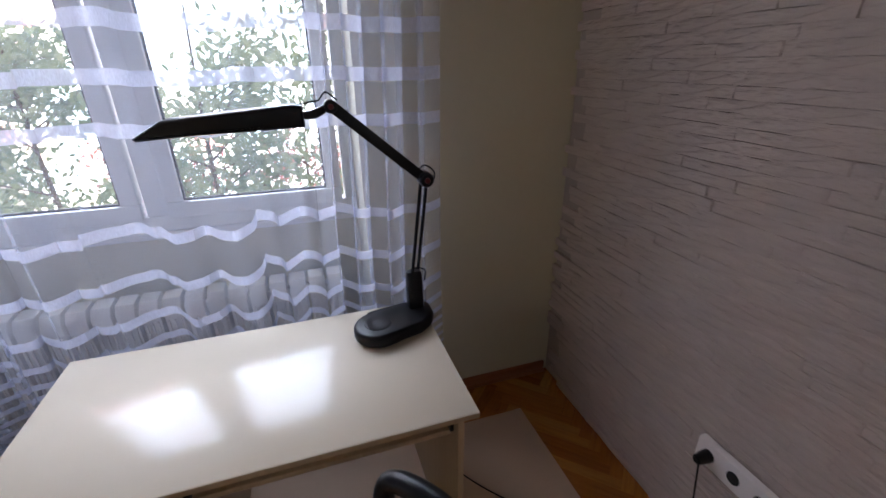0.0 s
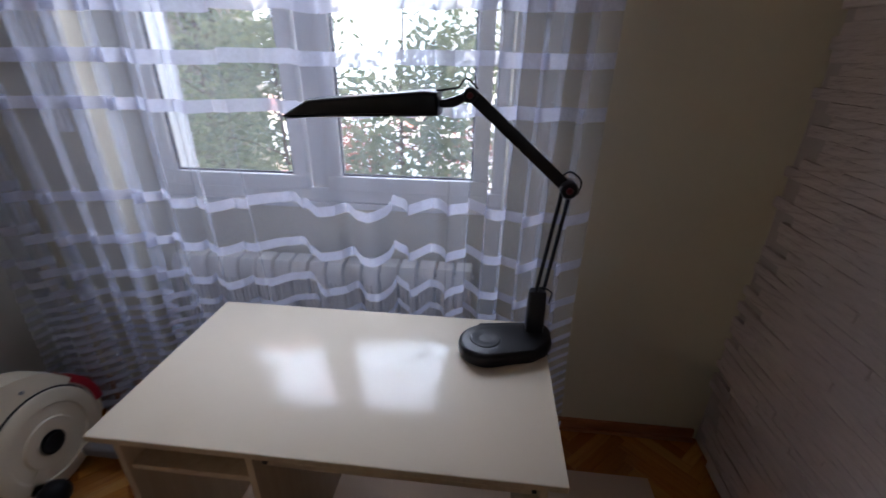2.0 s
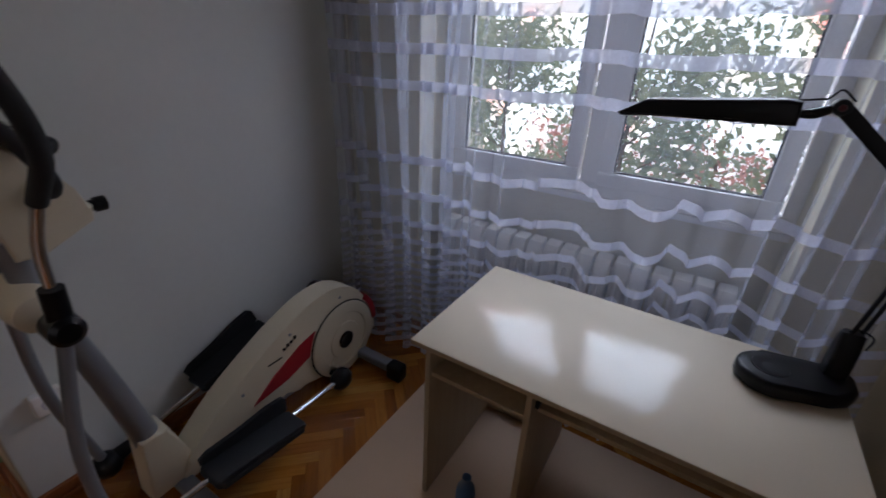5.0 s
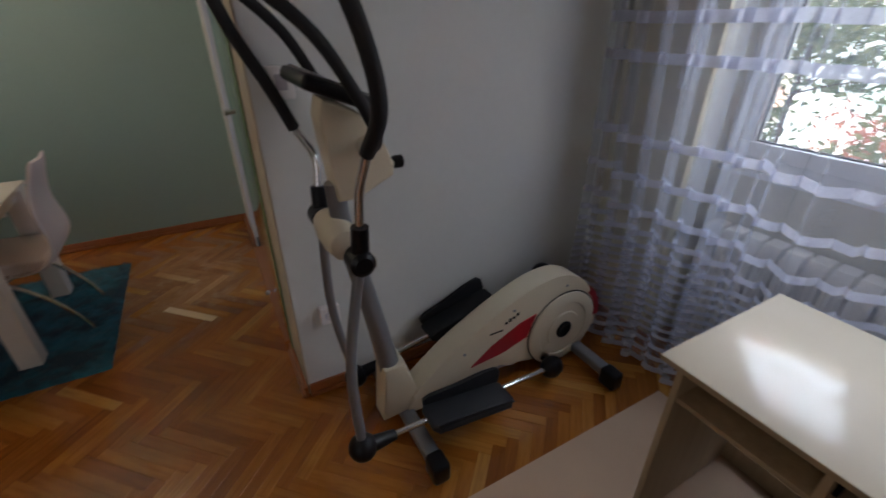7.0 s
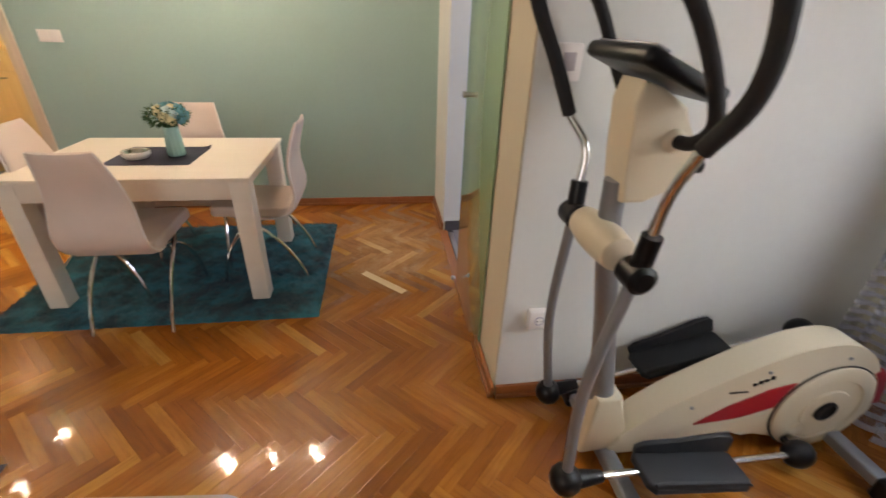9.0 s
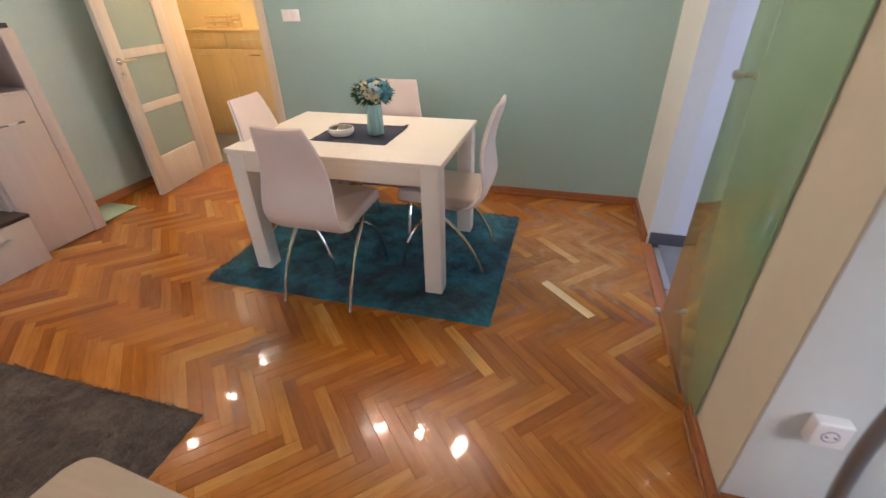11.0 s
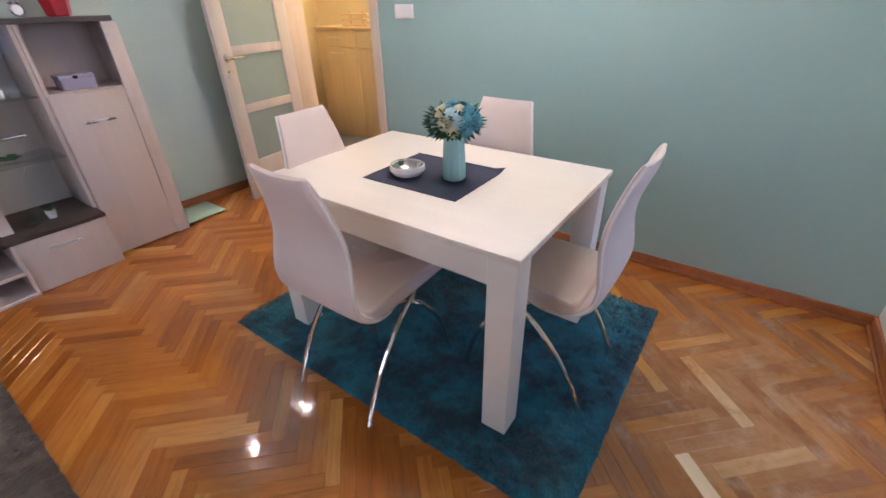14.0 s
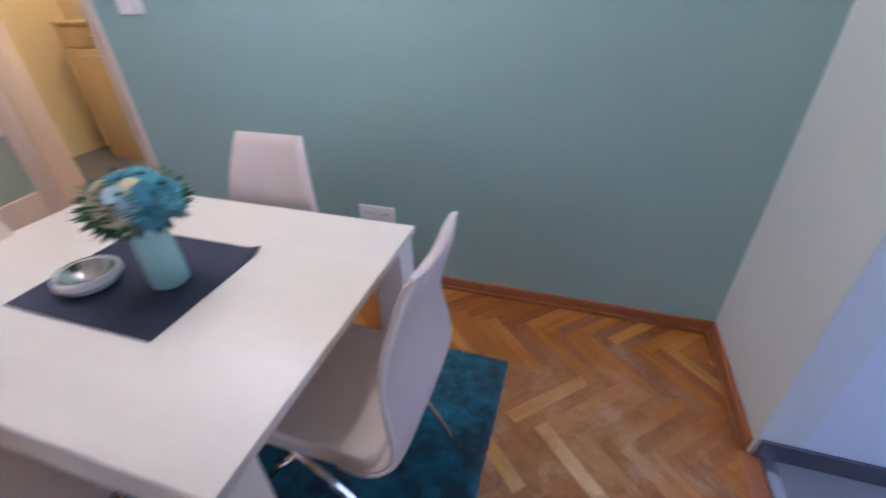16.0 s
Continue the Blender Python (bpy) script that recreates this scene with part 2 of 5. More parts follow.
M_CABINET = wood("pale_ash_laminate", (0.49, 0.40, 0.355), (0.565, 0.47, 0.42), 0.45, 2)
M_CABINET_TOP = wood("dark_oak_laminate", (0.030, 0.022, 0.018), (0.075, 0.055, 0.045), 0.4, 0)
M_HALL = wood("maple_laminate", (0.60, 0.42, 0.22), (0.74, 0.55, 0.31), 0.45, 2)
M_TABLE = wood("white_table_laminate", (0.80, 0.72, 0.62), (0.86, 0.785, 0.69), 0.38, 1, 0.0, 9.0)
M_BEIGE = wood("beige_table_laminate", (0.36, 0.27, 0.19), (0.44, 0.34, 0.25), 0.4, 1)
M_DESK = paint("cream_desk_laminate", (0.74, 0.64, 0.49), 0.15, vary=0.02, fine=9.0, bump=0.05, dist=0.0006)
M_DESK_SIDE = wood("beech_desk_board", (0.36, 0.26, 0.15), (0.50, 0.38, 0.24), 0.5, 2)
M_LEATHER = paint("white_leatherette", (0.72, 0.60, 0.54), 0.36, vary=0.04, scale=6, fine=260.0, bump=0.25, dist=0.001)
M_PIPING = paint("white_piping", (0.82, 0.76, 0.72), 0.4, vary=0.03)
# Tone contrast widened so the colour also carries highlights of raking light.
M_TEAL = shaggy("teal_pile_raked", (0.001, 0.014, 0.030), (0.016, 0.270, 0.370), 5.5, 0.22)
M_BROWN_RUG = shaggy("grey_brown_pile", (0.022, 0.014, 0.009), (0.200, 0.140, 0.100), 9.0)
M_MAT = paint("beige_woven_mat", (0.58, 0.40, 0.27), 0.8, vary=0.08, fine=300.0, bump=0.4)
M_NAVY = paint("navy_cloth", (0.030, 0.034, 0.062), 0.85, vary=0.15, fine=400.0, bump=0.5)
M_VASE = paint("aqua_glaze", (0.36, 0.62, 0.60), 0.22, vary=0.05, coat=0.4)
M_BOWL = paint("white_glaze", (0.80, 0.76, 0.72), 0.18, vary=0.03, coat=0.5)
M_BOWL_IN = paint("silvered_glaze", (0.60, 0.57, 0.52), 0.12, 1.0, vary=0.25, scale=25, fine=60.0, bump=0.6, dist=0.002)
M_BLACK = paint("black_plastic", (0.005, 0.005, 0.006), 0.33, vary=0.2, bump=0.1)
M_BLACK.node_tree.nodes["Principled BSDF"].inputs["Specular IOR Level"].default_value = 0.3
M_FOAM = paint("black_foam", (0.012, 0.012, 0.013), 0.75, vary=0.2, fine=300.0, bump=0.5)
M_RUBBER = paint("dark_rubber", (0.009, 0.010, 0.012), 0.6, vary=0.2, bump=0.3)
M_CREAM = paint("cream_plastic", (0.66, 0.58, 0.43), 0.38, vary=0.04, coat=0.1)
M_STEEL = paint("grey_enamel", (0.26, 0.27, 0.29), 0.35, 0.5, vary=0.05)
M_DARK_RED = paint("dark_red_plastic", (0.10, 0.005, 0.008), 0.35)
M_RED = paint("red_plastic", (0.36, 0.010, 0.020), 0.35, vary=0.08)
M_RADIATOR = paint("cream_radiator_enamel", (0.66, 0.62, 0.56), 0.4, vary=0.03)
M_SLOT = paint("dark_gap", (0.02, 0.02, 0.02), 0.8)
M_SHEER = sheer("sheer_net", 0.22, (0.74, 0.80, 0.92))
M_BAND = sheer("woven_band", 0.66, (0.80, 0.82, 0.93))
M_GLASS = glass("clear_glass")
M_FROST = paint("frosted_glass", (0.28, 0.36, 0.33), 0.22, vary=0.05, coat=0.5)
M_GREEN_GLASS = paint("green_backed_glass", (0.23, 0.36, 0.20), 0.06, vary=0.04, bump=0.0, coat=1.0)
M_SOCKET = paint("white_socket_plastic", (0.90, 0.86, 0.83), 0.3, vary=0.02)
M_LILAC = paint("lilac_card", (0.42, 0.38, 0.50), 0.6)
M_BOTTLE = paint("brown_bottle_glass", (0.09, 0.022, 0.010), 0.08, vary=0.1, coat=0.6)
M_LABEL = paint("gold_label", (0.50, 0.36, 0.12), 0.5)
M_LEAF = paint("leaf_green", (0.035, 0.105, 0.035), 0.55, vary=0.4, scale=30)
M_PETAL_BLUE = paint("blue_petals", (0.10, 0.31, 0.37), 0.7, vary=0.3, scale=40)
M_PETAL_PALE = paint("pale_petals", (0.50, 0.66, 0.66), 0.7, vary=0.15, scale=40)
M_PETAL_CREAM = paint("cream_petals", (0.70, 0.64, 0.40), 0.7, vary=0.15, scale=40)
M_SCALE = paint("pale_green_glass", (0.42, 0.55, 0.42), 0.12, vary=0.08, coat=0.6)
M_BLUE = paint("blue_plastic", (0.04, 0.10, 0.20), 0.4)
M_BULB = glow("lamp_face", (1.0, 0.82, 0.6), 14.0)
M_OUT_LEAF = leaf_cloth("garden_leaf", (0.20, 0.31, 0.22), (0.56, 0.62, 0.40))
M_OUT_RED = leaf_cloth("red_garden_leaf", (0.70, 0.30, 0.26), (0.85, 0.50, 0.42))
M_BARK = paint("bark", (0.16, 0.12, 0.09), 0.9, vary=0.3, scale=12)
M_GRASS = paint("dry_garden_grass", (0.30, 0.30, 0.14), 0.9, vary=0.4, scale=2)
M_FACADE = paint("pink_render", (0.70, 0.42, 0.36), 0.8)
M_PALE_FACADE = paint("pale_render", (0.80, 0.75, 0.66), 0.8)

# ---- mesh tools ----


def origin_of(ob):
    v = Vector((0, 0, 0))
    while ob is not None:
        v += ob.location
        ob = ob.parent
    return v


def thing(name, at, label, category, group=""):
    ob = new(name)
    ob.empty_display_size = 0.05
    ob.location = at
    return tagged(ob, label, category, group)


def finish(name, bm, mat, at=(0, 0, 0), smooth=True):
    bmesh.ops.recalc_face_normals(bm, faces=bm.faces)
    bmesh.ops.translate(bm, verts=bm.verts, vec=-Vector(at))
    me = bpy.data.meshes.new(name)
    for f in bm.faces:
        f.smooth = smooth
    if smooth:
        for e in bm.edges:
            if len(e.link_faces) == 2 and e.calc_face_angle(0) > 0.6:
                e.smooth = False
    bm.to_mesh(me)
    bm.free()
    for m in (mat if isinstance(mat, (list, tuple)) else [mat]):
        me.materials.append(m)
    return me


def part(name, bm, mat, parent, label="", smooth=True):
    """One mesh under a thing or a part; its shape is given in the world, or in the thing's own space if the thing stands at the origin."""
    ob = new(name, finish(name, bm, mat, origin_of(parent), smooth))
    ob.parent = parent
    return tagged(ob, label)


def lone(name, bm, mat, label, category, at, group="", smooth=True):
    ob = new(name, finish(name, bm, mat, at, smooth))
    ob.location = at
    return tagged(ob, label, category, group)


def setting(name, bm, mat, label="", smooth=False):
    return tagged(new(name, finish(name, bm, mat, (0, 0, 0), smooth)), label, "", "", "structure")


def box(bm, x0, x1, y0, y1, z0, z1, bevel=0.0, seg=2, m=None):
    made = bmesh.ops.create_cube(bm, size=1.0)["verts"]
    for v in made:
        v.co = Vector(((x0 + x1) / 2 + v.co.x * (x1 - x0), (y0 + y1) / 2 + v.co.y * (y1 - y0), (z0 + z1) / 2 + v.co.z * (z1 - z0)))
    if m is not None:
        bmesh.ops.transform(bm, matrix=m, verts=made)
    if bevel:
        edges = {e for v in made for e in v.link_edges}
        bmesh.ops.bevel(bm, geom=list(edges), offset=bevel, segments=seg, affect="EDGES", profile=0.5)
    return bm


def boxed(*a, **k):
    return box(bmesh.new(), *a, **k)


def smooth_line(pts, steps=6):
    """A smooth curve through the points."""
    p = [Vector(q) for q in pts]
    if len(p) < 3:
        return p
    p = [2 * p[0] - p[1]] + p + [2 * p[-1] - p[-2]]
    out = []
    for i in range(1, len(p) - 2):
        a, b, c, d = p[i - 1:i + 3]
        for k in range(steps):
            t = k / steps
            out.append(0.5 * ((2 * b) + (c - a) * t + (2 * a - 5 * b + 4 * c - d) * t * t + (3 * b - a - 3 * c + d) * t ** 3))
    return out + [p[-2]]


def tube(bm, pts, radius, seg=10, smooth=True, flat=1.0):
    """A round bar along the points; radius a number or one for each point."""
    n0 = len(pts)
    line = smooth_line(pts) if smooth else [Vector(q) for q in pts]
    rings = []
    side = None
    for i, q in enumerate(line):
        d = (line[min(i + 1, len(line) - 1)] - line[max(i - 1, 0)]).normalized()
        if side is None:
            side = d.orthogonal().normalized()
        side = (side - d * side.dot(d)).normalized()
        up = d.cross(side)
        if isinstance(radius, (int, float)):
            r = radius
        else:
            f = i / max(1, len(line) - 1) * (n0 - 1)
            k = min(int(f), n0 - 2)
            r = radius[k] + (radius[k + 1] - radius[k]) * (f - k)
        rings.append([bm.verts.new(q + side * (r * math.cos(a)) + up * (r * flat * math.sin(a))) for a in (2 * math.pi * j / seg for j in range(seg))])
    for a, b in zip(rings, rings[1:]):
        for j in range(seg):
            bm.faces.new((a[j], a[(j + 1) % seg], b[(j + 1) % seg], b[j]))
    bm.faces.new(rings[0][::-1]), bm.faces.new(rings[-1])
    return bm


def lathe(bm, profile, at=(0, 0, 0), seg=32, axis="z", wobble=None, open_start=False):
    """A turned shape from (radius, height) pairs; open_start leaves its first end open."""
    rings = []
    for k, (r, h) in enumerate(profile):
        ring = []
        for j in range(seg):
            a = 2 * math.pi * j / seg
            rr = r * (wobble(a, k) if wobble else 1)
            c = (rr * math.cos(a), rr * math.sin(a))
            v = {"z": (c[0], c[1], h), "x": (h, c[0], c[1]), "y": (c[0], h, c[1])}[axis]
            ring.append(bm.verts.new(Vector(v) + Vector(at)))
        rings.append(ring)
    for a, b in zip(rings, rings[1:]):
        for j in range(seg):
            bm.faces.new((a[j], a[(j + 1) % seg], b[(j + 1) % seg], b[j]))
    if not open_start:
        bm.faces.new(rings[0][::-1])
    bm.faces.new(rings[-1])
    return bm


def slab(bm, outline, lo, hi, axis="x", bevel=0.0, seg=3):
    """An outline drawn in the plane across axis, thickened from lo to hi."""
    def place(a, b, c):
        return {"x": (c, a, b), "y": (a, c, b), "z": (a, b, c)}[axis]
    low = [bm.verts.new(place(a, b, lo)) for a, b in outline]
    high = [bm.verts.new(place(a, b, hi)) for a, b in outline]
    n = len(outline)
    f1, f2 = bm.faces.new(low[::-1]), bm.faces.new(high)
    for i in range(n):
        bm.faces.new((low[i], low[(i + 1) % n], high[(i + 1) % n], high[i]))
    if bevel:
        bmesh.ops.bevel(bm, geom=list(set(f1.edges) | set(f2.edges)), offset=bevel, segments=seg, affect="EDGES", profile=0.5)
    return bm


def ball(bm, at, r, squash=(1, 1, 1), u=14, v=9):
    made = bmesh.ops.create_uvsphere(bm, u_segments=u, v_segments=v, radius=r)["verts"]
    for w in made:
        w.co = Vector(at) + Vector((w.co.x * squash[0], w.co.y * squash[1], w.co.z * squash[2]))
    return bm


# ---- the room ----
XW, XE, YS, YJ, XA, YN, H = -3.88, 1.42, -3.95, 0.165, -1.58, 1.86, 2.60
floor = setting("floor", box(bmesh.new(), XW - 0.15, XE + 0.15, YS - 0.15, YN + 0.34, -0.10, -0.0135), M_GAP, "dark subfloor under herringbone oak parquet")
b = bmesh.new()
box(b, XW - 1.6, XE + 0.15, YS - 1.2, YN + 0.36, H, H + 0.12)
box(b, -3.46, -1.60, YN + 0.36, 3.1, H, H + 0.12)
setting("ceiling", b, M_CEILING, "plain white painted ceiling")

b = bmesh.new()
box(b, XW - 0.14, XW, -2.83, YJ + 0.12, 0, H)
box(b, XW - 0.14, XW, -3.73, -2.83, 2.06, H)
box(b, XW - 0.14, XW, YS - 0.14, -3.73, 0, H)
wall_west = setting("wall_west", b, M_GREEN, "sea green painted wall with a doorway to the hall")
setting("wall_south", boxed(XW, XE, YS - 0.14, YS, 0, H), M_PALE_GREEN, "very pale green painted wall")
b = bmesh.new()
box(b, XW, -3.28, YJ, YJ + 0.12, 0, H)
box(b, -3.28, -2.30, YJ, YJ + 0.12, 2.12, H)
setting("wall_north_jog", b, M_WHITE_WALL, "white painted wall beside the sliding door opening")
# End face of the white wall; the warm lamp light is in its cream colour.
setting("wall_jog_end", boxed(-2.30, XA - 0.004, YJ - 0.004, YJ + 0.12, 0, H), M_CREAM_WALL, "end of the white partition wall, coloured cream for warm lamp light")
setting("wall_alcove", boxed(XA - 0.12, XA, YJ + 0.002, YN + 0.4, 0, H), M_WHITE_WALL, "white painted partition wall")
b = bmesh.new()
WX0, WX1, WZ0, WZ1, WY = -1.10, 0.50, 1.00, 2.35, 2.13
box(b, XA, WX0, YN, YN + 0.36, 0, H)
box(b, WX1, XE + 0.15, YN, YN + 0.36, 0, H)
box(b, WX0 - 0.0, WX1, WY + 0.02, YN + 0.36, 0, WZ0 - 0.03)
box(b, WX0, WX1, YN, YN + 0.36, WZ1, H)
setting("wall_north", b, wall_paint("olive_wall_paint", (0.62, 0.57, 0.42)), "beige painted window wall")
wall_east = setting("wall_east", boxed(XE + 0.022, XE + 0.15, YS, YN, 0, H), paint("stone_mortar", (0.42, 0.36, 0.32), 0.9), "wall clad in thin split stone strips")

# small tiled room behind the sliding door
setting("side_room_floor", boxed(-3.28, -1.72, YJ + 0.03, 3.0, -0.1, 0.006), M_TILE, "grey stone tiles")
b = bmesh.new()
box(b, -3.42, -3.28, YJ + 0.12, 3.0, 0, H)
box(b, -3.46, -1.72, 3.0, 3.1, 0, H)
box(b, -1.722, -1.60, YN + 0.36, 3.1, 0, H)
setting("side_room_wall", b, wall_paint("cool_white_paint", (0.72, 0.74, 0.80)), "white painted walls of the small tiled room")
setting("side_room_plinth", boxed(-3.278, -3.266, YJ + 0.01, 2.99, 0.006, 0.085, 0.002), M_PLINTH, "dark grey tile plinth")
setting("threshold", boxed(-3.28, -2.02, YJ - 0.030, YJ + 0.030, -0.005, 0.004, 0.002), M_SKIRT, "varnished oak threshold")
setting("threshold_trim", boxed(-3.27, -2.03, YJ + 0.031, YJ + 0.066, 0.0, 0.012, 0.002), M_METAL, "aluminium threshold trim")

# hall beyond the doorway
setting("hall_floor", boxed(-5.4, XW - 0.14, -5.2, -2.3, -0.1, -0.002), M_TILE, "dim hall floor")
b = bmesh.new()
box(b, -5.45, -5.30, -5.2, -2.2, 0, H)
box(b, -5.30, XW - 0.14, -5.2, -5.06, 0, H)
box(b, -5.30, XW - 0.14, -2.4, -2.26, 0, H)
setting("hall_wall", b, wall_paint("warm_hall_paint", (0.76, 0.62, 0.36)), "warm yellow painted hall walls")
setting("stair_closet_wall", boxed(XW - 0.14, XW - 0.02, YS - 1.2, YS - 0.14, 0, H), M_CREAM_WALL, "plain wall closing the hall")

# skirting boards


def skirting(name, x0, x1, y0, y1):
    b = bmesh.new()
    box(b, x0, x1, y0, y1, 0.0, 0.062, 0.003)
    along_x = (x1 - x0) > (y1 - y0)
    if along_x:
        s = 1 if y0 < -1 else -1
        ym = y1 if s > 0 else y0
        box(b, x0, x1, min(ym, ym + s * 0.012), max(ym, ym + s * 0.012), 0.0, 0.020, 0.004)
    else:
        s = 1 if x0 < -3 or (x0 < -1 and x0 > -1.7) else -1
        xm = x1 if s > 0 else x0
        box(b, min(xm, xm + s * 0.012), max(xm, xm + s * 0.012), y0, y1, 0.0, 0.020, 0.004)
    return setting(name, b, M_SKIRT, "varnished red-brown oak skirting board", True)


skirting("baseboard_west", XW, XW + 0.016, -2.77, YJ)
skirting("baseboard_south", XW, XE, YS, YS + 0.016)
skirting("baseboard_jog", XW + 0.016, -3.29, YJ - 0.016, YJ)
skirting("baseboard_alcove", XA, XA + 0.016, YJ + 0.002, YN)
skirting("baseboard_end", -1.925, XA + 0.016, YJ - 0.022, YJ - 0.005)
skirting("baseboard_north", XA + 0.016, XE, YN - 0.016, YN)

# window
window = tagged(new("window_1"), "white plastic double casement window", "", "", "structure")
window.location = (WX0, WY, WZ0)
b = bmesh.new()
box(b, WX0, WX1, WY - 0.01, WY + 0.06, WZ0 - 0.03, WZ0 + 0.035, 0.004)
box(b, WX0, WX1, WY - 0.01, WY + 0.06, WZ1 - 0.05, WZ1, 0.004)
box(b, WX0, WX0 + 0.05, WY - 0.01, WY + 0.06, WZ0 + 0.035, WZ1 - 0.05, 0.004)
box(b, WX1 - 0.05, WX1, WY - 0.01, WY + 0.06, WZ0 + 0.035, WZ1 - 0.05, 0.004)
box(b, -0.345, -0.265, WY - 0.01, WY + 0.06, WZ0 + 0.035, WZ1 - 0.05, 0.004)
part("window_frame", b, M_PVC, window)
for gx0, gx1 in ((-0.975, -0.42), (-0.20, 0.37)):
    b = bmesh.new()
    s = 0.065
    zl, zh = 1.095, WZ1 - 0.12
    box(b, gx0 - s, gx1 + s, WY - 0.035, WY + 0.03, zl - s, zl, 0.006)
    box(b, gx0 - s, gx1 + s, WY - 0.035, WY + 0.03, zh, zh + s, 0.006)
    box(b, gx0 - s, gx0, WY - 0.035, WY + 0.03, zl, zh, 0.006)
    box(b, gx1, gx1 + s, WY - 0.035, WY + 0.03, zl, zh, 0.006)
    part("sash", b, M_PVC, window)
    pane = part("pane", boxed(gx0 - 0.005, gx1 + 0.005, WY - 0.004, WY + 0.004, zl - 0.005, zh + 0.005), M_GLASS, window)
    pane.visible_shadow = False
    g = bmesh.new()
    for a0, a1, c0, c1 in ((gx0, gx1, zl, zl + 0.008), (gx0, gx0 + 0.008, zl + 0.008, zh), (gx1 - 0.008, gx1, zl + 0.008, zh)):
        box(g, a0, a1, WY - 0.018, WY - 0.005, c0, c1)
    part("gasket", g, M_RUBBER, window, "dark rubber glazing seal")
setting("window_sill", boxed(WX0, WX1, WY - 0.02, WY + 0.02, WZ0 - 0.060, WZ0 - 0.031, 0.004), M_PVC, "slim white window sill board", True)
b = bmesh.new()
box(b, -1.225, -1.165, YN - 0.022, YN - 0.001, 1.30, 1.75, 0.004)
box(b, -1.205, -1.185, YN - 0.030, YN - 0.022, 1.32, 2.4, 0.001)
lone("blind_strap_winder", b, M_PVC, "white plastic roller blind strap winder beside the window", "blind winder", (-1.2, YN, 1.30))

# door in the west wall, and its casing
b = bmesh.new()
for y0, y1 in ((-2.845, -2.775), (-3.79, -3.715)):
    box(b, XW - 0.15, XW + 0.014, y0, y1, 0, 2.06, 0.004)
box(b, XW - 0.15, XW + 0.014, -3.79, -2.775, 2.06, 2.13, 0.004)
setting("door_1_casing", b, M_CASING, "pale ash door casing", True)
door = thing("door", (XW + 0.03, -3.715, 0.0), "open white ash glazed door with chrome lever, swung into the room", "door")
DA = math.atan2(0.085, 0.66)
dm = pose(XW + 0.03, -3.715, 0, 0, 0, math.degrees(DA))


def turned(bm, m):
    bmesh.ops.transform(bm, matrix=m, verts=bm.verts)
    return bm


LW, HT = 0.68, 2.02
b = bmesh.new()
box(b, 0.0, 0.115, -0.02, 0.02, 0.006, HT, 0.003)
box(b, LW - 0.115, LW, -0.02, 0.02, 0.006, HT, 0.003)
part("stile", turned(b, dm), M_DOOR, door)
b = bmesh.new()
RAILS = [(0.006, 0.30), (0.655, 0.715), (1.045, 1.105), (1.435, 1.495), (1.88, HT)]
for z0, z1 in RAILS:
    box(b, 0.1155, LW - 0.1155, -0.0185, 0.0185, z0, z1, 0.003)
part("rail", turned(b, dm), M_DOOR, door)
for (p0, z0), (z1, p1) in zip(RAILS, RAILS[1:]):
    part("glass_pane", turned(boxed(0.112, LW - 0.112, -0.005, 0.005, z0 - 0.003, z1 + 0.003), dm), M_FROST, door, "frosted greenish glass pane")
for s in (1, -1):
    b = bmesh.new()
    lathe(b, [(0.026, 0), (0.026, 0.006), (0.012, 0.009), (0.010, 0.045)], (0, 0, 0), 20)
    turned(b, pose(LW - 0.055, 0.02 * s, 1.035, -90 * s))
    tube(b, [(LW - 0.055, (0.06) * s, 1.035), (LW - 0.10, 0.064 * s, 1.037), (LW - 0.175, 0.060 * s, 1.030)], [0.011, 0.010, 0.008], 10)
    part("handle", turned(b, dm), M_CHROME, door, "chrome lever handle")
    b = bmesh.new()
    lathe(b, [(0.026, 0), (0.026, 0.005), (0.010, 0.006), (0.010, 0.004)], (0, 0, 0), 20)
    part("lock_rosette", turned(turned(b, pose(LW - 0.055, 0.02 * s, 0.93, -90 * s)), dm), M_METAL, door, "round metal lock rosette")

# sliding glass leaf
slide = thing("sliding_door", (-2.15, 0.13, 0.0), "glossy green back-painted glass sliding door, half open", "sliding door")
part("leaf", boxed(-2.54, -1.865, 0.1495, 0.1575, 0.012, 2.14, 0.002), M_GREEN_GLASS, slide)
b = bmesh.new()
lathe(b, [(0.010, 0.0), (0.010, -0.014), (0.017, -0.018), (0.017, -0.030), (0.012, -0.034)], (-2.47, 0.1495, 1.15), 20, "y")
part("knob", b, M_METAL, slide, "small brushed steel knob")
b = bmesh.new()
lathe(b, [(0.014, 0.0), (0.014, 0.016), (0.009, 0.022)], (-2.556, 0.132, 0.001), 16)
part("floor_guide", b, M_METAL, slide, "steel floor guide")
part("track", boxed(-3.30, -1.86, 0.125, 0.160, 2.15, 2.20, 0.003), M_METAL, slide, "aluminium sliding track")

# ---- curtain ----
CX0, CX1, CY = -1.47, 0.735, 1.685


